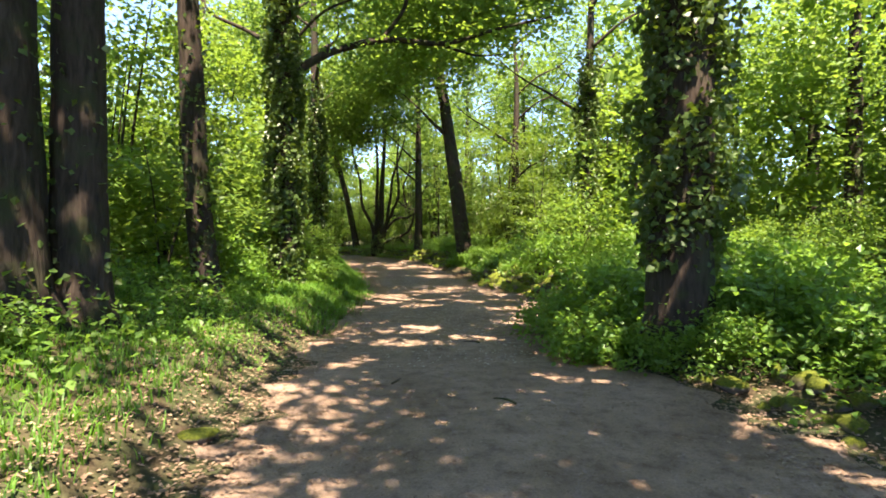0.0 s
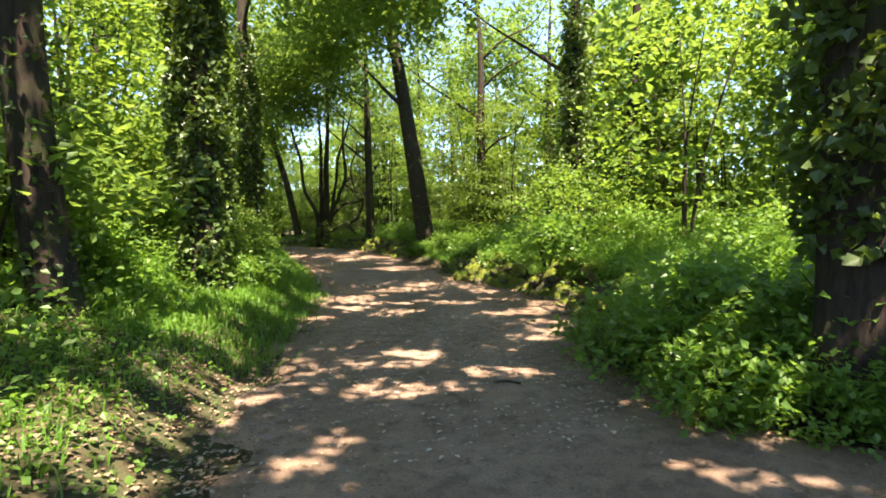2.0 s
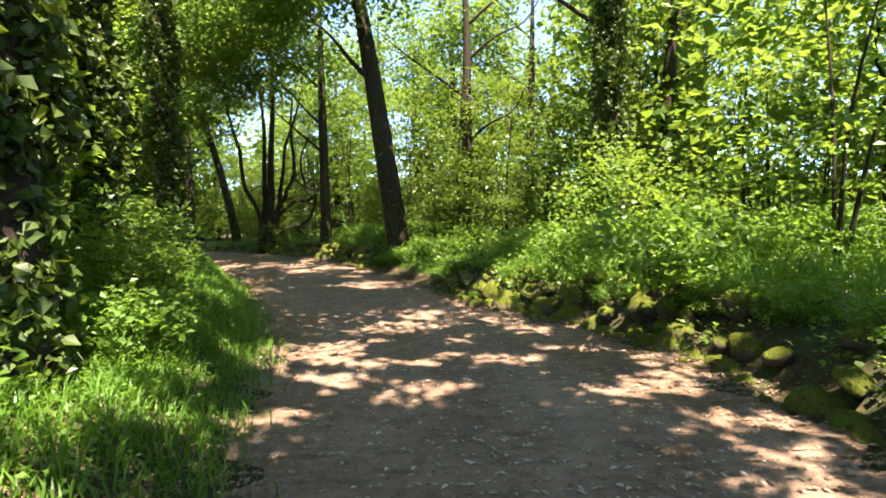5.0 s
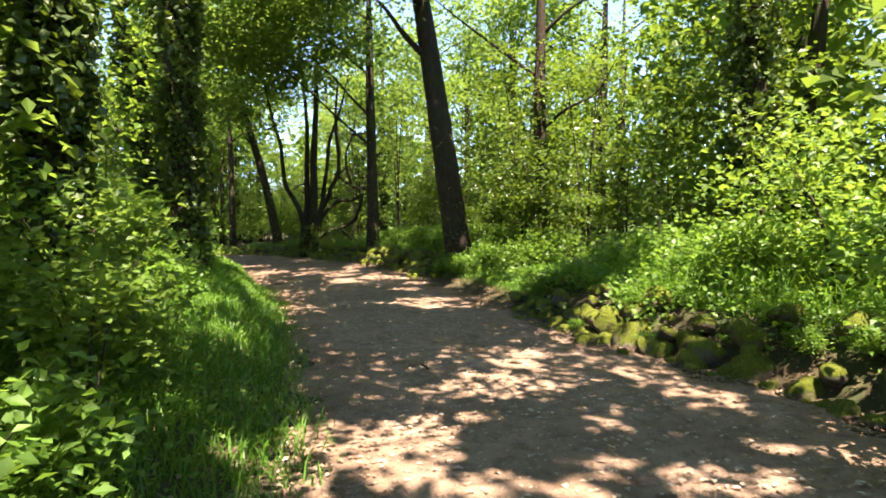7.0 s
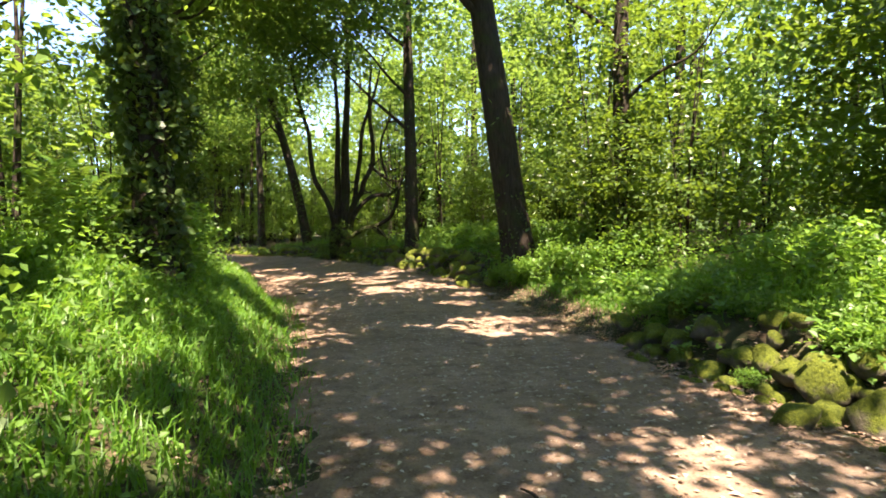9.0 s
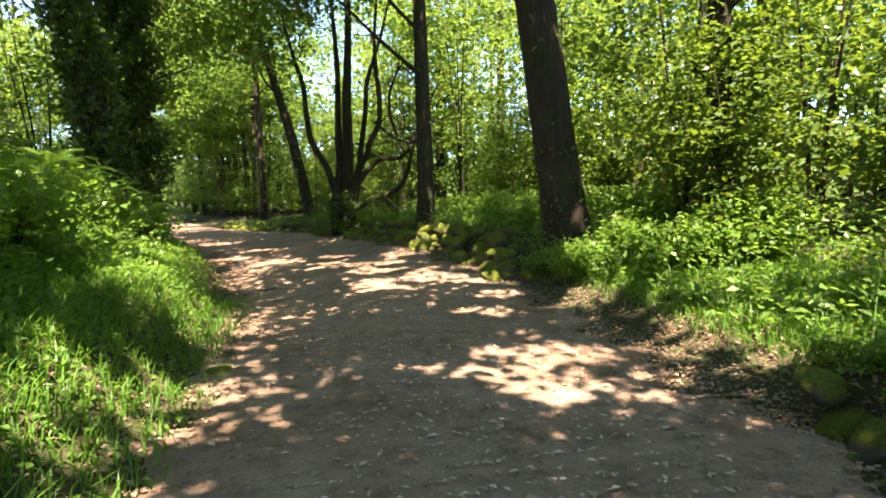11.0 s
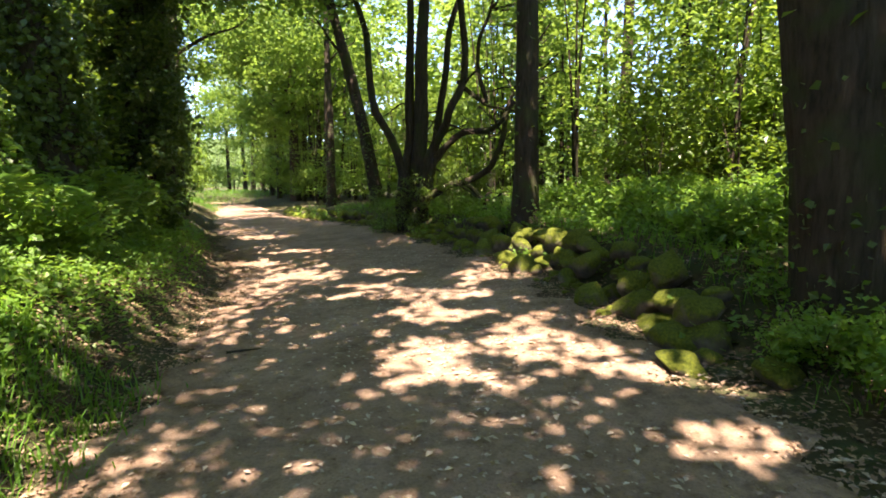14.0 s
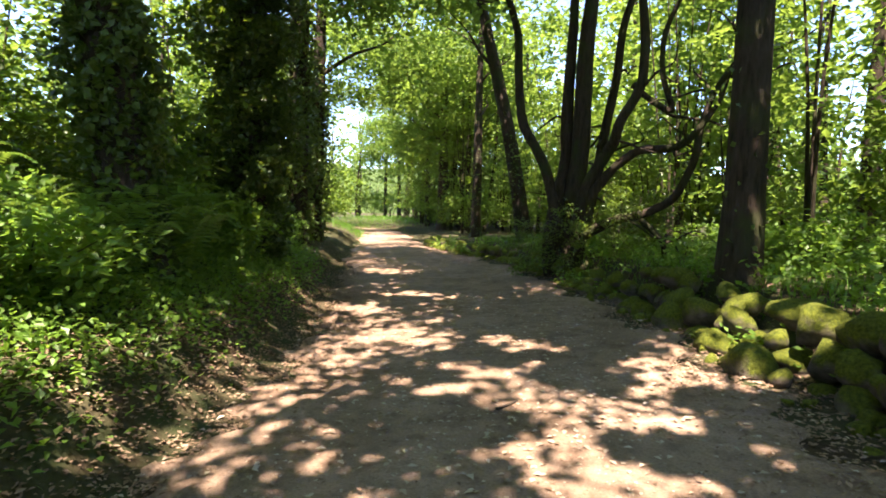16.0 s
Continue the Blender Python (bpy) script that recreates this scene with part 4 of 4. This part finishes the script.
# herbs between the shrubs
p, z = bank_points(36000, 8, 36, 1, 0.75, 6.0, r)
q = np.column_stack([p, z + 0.45 * r.uniform(0, 1, len(z)) ** 1.4])
v, tr = leaves(q, 0.085, r, 0.6)
tagged(new("undergrowth", tri_mesh("undergrowth", v, tr, M_HERB)), "knee-high nettles and herbs on the bank", "undergrowth", kind="stuff")
p, z = bank_points(36000, 1, 40, -1, 1.0, 6.0, r)
q = np.column_stack([p, z + 0.5 * r.uniform(0, 1, len(z)) ** 1.4])
v, tr = leaves(q, 0.08, r, 0.6)
tagged(new("undergrowth", tri_mesh("undergrowth", v, tr, M_HERB)), "green undergrowth on the shaded bank", "undergrowth", kind="stuff")

p, z = bank_points(26000, 7.5, 27, -1, 0.15, 2.6, r, 0.8)
q = np.column_stack([p, z + 0.14 * r.uniform(0, 1, len(z)) ** 1.2])
v, tr = leaves(q, 0.045, r, 0.65, 0.4)
tagged(new("undergrowth", tri_mesh("undergrowth", v, tr, M_HERB)), "small broad-leaved weeds growing through the grass", "undergrowth", kind="stuff")

p, z = bank_points(38000, 24.5, 37, -1, 0.4, 3.4, r, 0.9)
q = np.column_stack([p, z + 0.2 * r.uniform(0, 1, len(z)) ** 1.3])
v, tr = leaves(q, 0.06, r, 0.7)
tagged(new("undergrowth", tri_mesh("undergrowth", v, tr, M_HERB)), "low ground ivy and herbs among dead leaves", "undergrowth", kind="stuff")

# sprigs of ivy and herbs between the stones
q = []
for y0, y1, n, out in [(12, 20.6, 60, 0.35), (25.9, 31.8, 16, 0.3), (32, 42, 50, 0.2), (4.8, 7.4, 26, 0.5)]:
    p, z = bank_points(n, y0, y1, 1, out, out + 0.7, r)
    for a, b in zip(p, z):
        k = int(r.integers(20, 70))
        q.append(np.array([a[0], a[1], b + 0.12]) + r.normal(0, 1, (k, 3)) * np.array([0.13, 0.13, 0.09]))
v, tr = leaves(np.concatenate(q), 0.07, r, 0.6, 0.42)
tagged(new("undergrowth", tri_mesh("undergrowth", v, tr, M_HERB)), "sprigs of ivy and herbs between mossy stones", "undergrowth", kind="stuff")

# dry leaves
n = 34000
i = np.searchsorted(MID[:, 1], r.uniform(1, 42, n)).clip(0, len(MID) - 1)
c = np.where(r.uniform(0, 1, n) < 0.72, np.sign(r.uniform(-1, 1, n)) * r.normal(0.93, 0.17, n), r.uniform(-1, 1, n))
far_left = (c < -0.75) & (MID[i, 1] > 24.5)
c = np.where(far_left, c - r.exponential(0.22, n), c)
far_right = (c > 0.75) & (MID[i, 1] > 20.5)
c = np.where(far_right, c + r.exponential(0.14, n), c)
p = MID[i] + RIGHT[i] * (c * HALF[i])[:, None]
q = np.column_stack([p, height(p[:, 0], p[:, 1]) + 0.035 + 0.01 * r.uniform(0, 1, n)])
v, tr = leaves(q, 0.036, r, 0.96, 0.34, 0.0, 0.12)
p, z = bank_points(6500, 9, 21, 1, -0.6, 0.4, r, 0.8)
v4, tr4 = leaves(np.column_stack([p, z + 0.018 + 0.014 * r.uniform(0, 1, len(z))]), 0.042, r, 0.9, 0.34, 0.0, 0.2)
p, z = bank_points(3500, 2, 7.5, 1, -0.7, 1.6, r, 0.9)
v6, tr6 = leaves(np.column_stack([p, z + 0.025 + 0.014 * r.uniform(0, 1, len(z))]), 0.045, r, 0.9, 0.34, 0.0, 0.2)
p, z = bank_points(3800, 2, 12, -1, -0.4, 1.0, r, 0.9)
v5, tr5 = leaves(np.column_stack([p, z + 0.018 + 0.014 * r.uniform(0, 1, len(z))]), 0.042, r, 0.9, 0.34, 0.0, 0.2)
tr = np.concatenate([tr, tr4 + len(v), tr5 + len(v) + len(v4), tr6 + len(v) + len(v4) + len(v5)])
v = np.concatenate([v, v4, v5, v6])
p, z = bank_points(12000, 20.5, 32, 1, -0.5, 1.5, r, 1.2)
v2, tr2 = leaves(np.column_stack([p, z + 0.018 + 0.014 * r.uniform(0, 1, len(z))]), 0.04, r, 0.85, 0.34, 0.0, 0.3)
p, z = bank_points(14000, 23, 37, -1, -0.5, 1.0, r, 1.2)
v3, tr3 = leaves(np.column_stack([p, z + 0.018 + 0.014 * r.uniform(0, 1, len(z))]), 0.04, r, 0.85, 0.34, 0.0, 0.3)
tr = np.concatenate([tr, tr2 + len(v), tr3 + len(v) + len(v2)])
v = np.concatenate([v, v2, v3])
tagged(new("leaf_litter", tri_mesh("leaf_litter", v, tr, M_DEAD)), "dry brown leaves strewn over the dirt", "leaf litter", kind="stuff")

n = 11000
i = np.searchsorted(MID[:, 1], r.uniform(2, 20, n)).clip(0, len(MID) - 1)
p = MID[i] + RIGHT[i] * (r.uniform(-1, 1, n) * HALF[i])[:, None]
v, tr = leaves(np.column_stack([p, height(p[:, 0], p[:, 1]) + 0.038]), 0.026 * r.uniform(0.5, 1.6, n), r, 0.9, 0.26, 0.0, 0.25)
tagged(new("leaf_litter", tri_mesh("leaf_litter", v, tr, M_DEAD)), "small brown leaf crumbs and twig bits on the track", "leaf litter", kind="stuff")

# pale bits of leaf and wood trodden into the track
n = 12000
i = np.searchsorted(MID[:, 1], r.uniform(8, 33, n)).clip(0, len(MID) - 1)
p = MID[i] + RIGHT[i] * (np.clip(r.normal(0.1, 0.55, n), -1, 1) * HALF[i])[:, None]
v, tr = leaves(np.column_stack([p, height(p[:, 0], p[:, 1]) + 0.038]), 0.036 * r.uniform(0.5, 1.6, n), r, 0.97, 0.3, 0.0, 0.08)
tagged(new("leaf_litter", tri_mesh("leaf_litter", v, tr, M_PALE)), "pale dry leaf scraps and chips on the track", "leaf litter", kind="stuff")


# ---- mossy stones ----
def stone_mesh(seed, fine=2):
    bm = bmesh.new()
    bmesh.ops.create_icosphere(bm, subdivisions=fine, radius=1)
    off = Vector((seed * 7.3, seed * 3.1, seed))
    r = np.random.default_rng(300 + seed)
    planes = [(Vector(r.normal(0, 1, 3)).normalized(), r.uniform(0.5, 0.8)) for _ in range(11)]
    for vtx in bm.verts:
        n = noise.noise(vtx.co * 0.9 + off) * 0.45 + noise.noise(vtx.co * 2.3 + off) * 0.16
        c = vtx.co * (1 + n)
        if fine > 2:
            c = c * (1 + noise.noise(vtx.co * 5.5 + off) * 0.1)
        for d, far in planes:
            over = c.dot(d) - far
            if over > 0:
                c = c - d * over * 0.75
        vtx.co = c * 1.25
    for f in bm.faces:
        f.smooth = True
    me = bpy.data.meshes.new("stone")
    bm.to_mesh(me)
    bm.free()
    me.materials.append(M_STONE)
    return me


STONES = [stone_mesh(n) for n in range(12)]
BOULDERS = [stone_mesh(20 + n, 3) for n in range(5)]


def stone(parent, x, y, z, s, r, big=False):
    ob = new("stone", BOULDERS[int(r.integers(5))] if big else STONES[int(r.integers(12))])
    ob.parent = parent
    ob.matrix_parent_inverse = parent.matrix_world.inverted()
    ob.matrix_world = pose(x, y, z, *r.uniform(-25, 25, 2), r.uniform(0, 360)) @ Matrix.Diagonal((s * r.uniform(0.9, 1.25), s, s * r.uniform(0.7, 1.0), 1))


def wall_run(y0, y1, rows, size, label, seed, back=0.1, gaps=0.15):
    """A tumbled dry-stone bank along the track's edge: uneven rows, the upper ones set back."""
    r = np.random.default_rng(seed)
    i0 = int(np.argmin(np.abs(MID[:, 1] - (y0 + y1) / 2)))
    c = MID[i0] + RIGHT[i0] * HALF[i0]
    w = tagged(new("dry_stone_wall"), label, "stone wall")
    w.matrix_world = Matrix.Translation((c[0], c[1], ground_z(*c)))
    for row in range(rows):
        y = y0 + 0.2 * row
        while y < y1:
            s = size * r.choice([0.5, 0.65, 0.8, 0.9, 1.05]) * (1.1 if row == 0 else 1)
            y += s * 1.0
            i = int(np.argmin(np.abs(MID[:, 1] - y)))
            p = MID[i] + RIGHT[i] * (HALF[i] + back + 0.17 * row + r.normal(0, 0.06))
            y += s * 0.85
            if r.uniform() > gaps * (0.6 + row):
                stone(w, p[0], p[1], ground_z(*(MID[i] + RIGHT[i] * HALF[i])) + size * (0.25 + 1.15 * row) + r.normal(0, 0.03), s, r)
    for _ in range(int((y1 - y0) * 5)):
        i = int(np.argmin(np.abs(MID[:, 1] - r.uniform(y0, y1))))
        p = MID[i] + RIGHT[i] * (HALF[i] + back - 0.2 + r.uniform(-0.12, 0.3))
        stone(w, p[0], p[1], ground_z(*p) + 0.02, size * r.uniform(0.25, 0.5), r)
    return w


tumbled = wall_run(12.0, 20.6, 4, 0.16, "tumbled mossy stone wall half buried in herbs", 201, 0.12, 0.2)
bright = wall_run(25.9, 31.8, 3, 0.185, "low wall of bright mossy boulders along the track", 202, 0.28, 0.15)
wall_run(32, 44, 2, 0.17, "low dark mossy stones edging the track", 203, 0.25, 0.2)
wall_run(5.0, 7.4, 2, 0.15, "heap of mossy stones beside the track", 204, 0.45, 0.3)
r = np.random.default_rng(205)
for x, y, s in [(1.0, 27.85, 0.24), (1.3, 26.9, 0.16), (0.98, 26.5, 0.13), (1.55, 26.25, 0.15), (0.1, 30.2, 0.16), (0.3, 30.6, 0.14), (-0.1, 30.8, 0.14), (0.45, 29.7, 0.13), (0.75, 28.5, 0.12), (1.15, 27.4, 0.11)]:
    stone(bright, x, y, ground_z(x, y) + s * 0.45, s, r, True)
for x, y, s in [(3.2, 18.6, 0.22), (2.75, 18.3, 0.14), (4.5, 14.9, 0.23), (4.25, 15.4, 0.18), (4.65, 14.2, 0.22), (3.8, 16.6, 0.21), (3.6, 17.1, 0.2), (3.35, 17.7, 0.2)]:
    stone(tumbled, x, y, ground_z(x, y) + s * 0.4, s, r, True)


# ---- ferns ----
def fern_frond(r):
    v, t = [], []
    n = 26
    for k in range(n):
        u = k / (n - 1)
        c = np.array([u * 0.75, 0, 0.55 * math.sin(u * 2.2) + 0.05])
        ln = 0.16 * math.sin(math.pi * (0.12 + 0.88 * u)) + 0.015
        for sd in (-1, 1):
            b = len(v)
            v += [c, c + [0.02, sd * ln * 0.5, 0.012], c + [0.05, sd * ln, -0.02], c + [0.036, sd * ln * 0.5, 0.006]]
            t += [(b, b + 1, b + 2), (b, b + 2, b + 3)]
    return tri_mesh("frond", np.array(v), np.array(t), M_FERN)


FRONDS = [fern_frond(rng)]


def fern(x, y, s, turn):
    t = thing("fern", x, y, ground_z(x, y), "bright green fern with arching feathery fronds", "fern", "ferns on the bank")
    for n in range(9):
        ob = part("frond", FRONDS[0], t)
        ob.matrix_basis = pose(0, 0, 0, 0, -8 - 14 * (n % 3), turn + n * 40) @ Matrix.Diagonal((s, s, s, 1))
    return t


r = np.random.default_rng(51)
for n in range(26):
    i = int(np.argmin(np.abs(MID[:, 1] - r.uniform(21.5, 33))))
    p = MID[i] - RIGHT[i] * (HALF[i] + r.uniform(1.2, 3.0))
    fern(p[0], p[1], r.uniform(0.7, 1.2), r.uniform(0, 360))


# ---- loose stones and sticks on the track ----
def loose_stone(x, y, s, label):
    ob = tagged(new("loose_stone", STONES[3]), label, "stone")
    ob.matrix_world = pose(x, y, ground_z(x, y) + s * 0.3, 0, 0, x * 90) @ Matrix.Diagonal((s * 1.3, s, s * 0.5, 1))


loose_stone(4.65, 7.2, 0.15, "flat pale stone lying at the track edge")
loose_stone(-1.75, 22.35, 0.09, "small pale stone in the leaf litter")
loose_stone(3.85, 15.3, 0.1, "grey stone fallen from the wall")
loose_stone(-0.05, 5.6, 0.11, "brown stone at the grass edge")


def stick(x, y, ln, turn):
    z = ground_z(x, y) + 0.045
    a = radians(turn)
    t = tagged(new("stick", mesh_of("stick", *tube([(0, 0, 0), (math.cos(a) * ln * 0.5, math.sin(a) * ln * 0.5, 0.012), (math.cos(a + 0.2) * ln, math.sin(a + 0.2) * ln, 0)], [0.012, 0.011, 0.005], 6, 0.1, 3), M_BARK, True)), "dry brown stick lying on the dirt", "stick", "sticks on the track")
    t.matrix_world = Matrix.Translation((x, y, z))


for x, y, ln, turn in [(-2.8, 26.7, 0.3, 20), (1.2, 7.2, 0.22, 60), (2.4, 6.6, 0.25, 130), (0.6, 17.2, 0.2, 100), (2.2, 9.4, 0.25, 150), (-1.9, 28.6, 0.25, 60)]:
    stick(x, y, ln, turn)
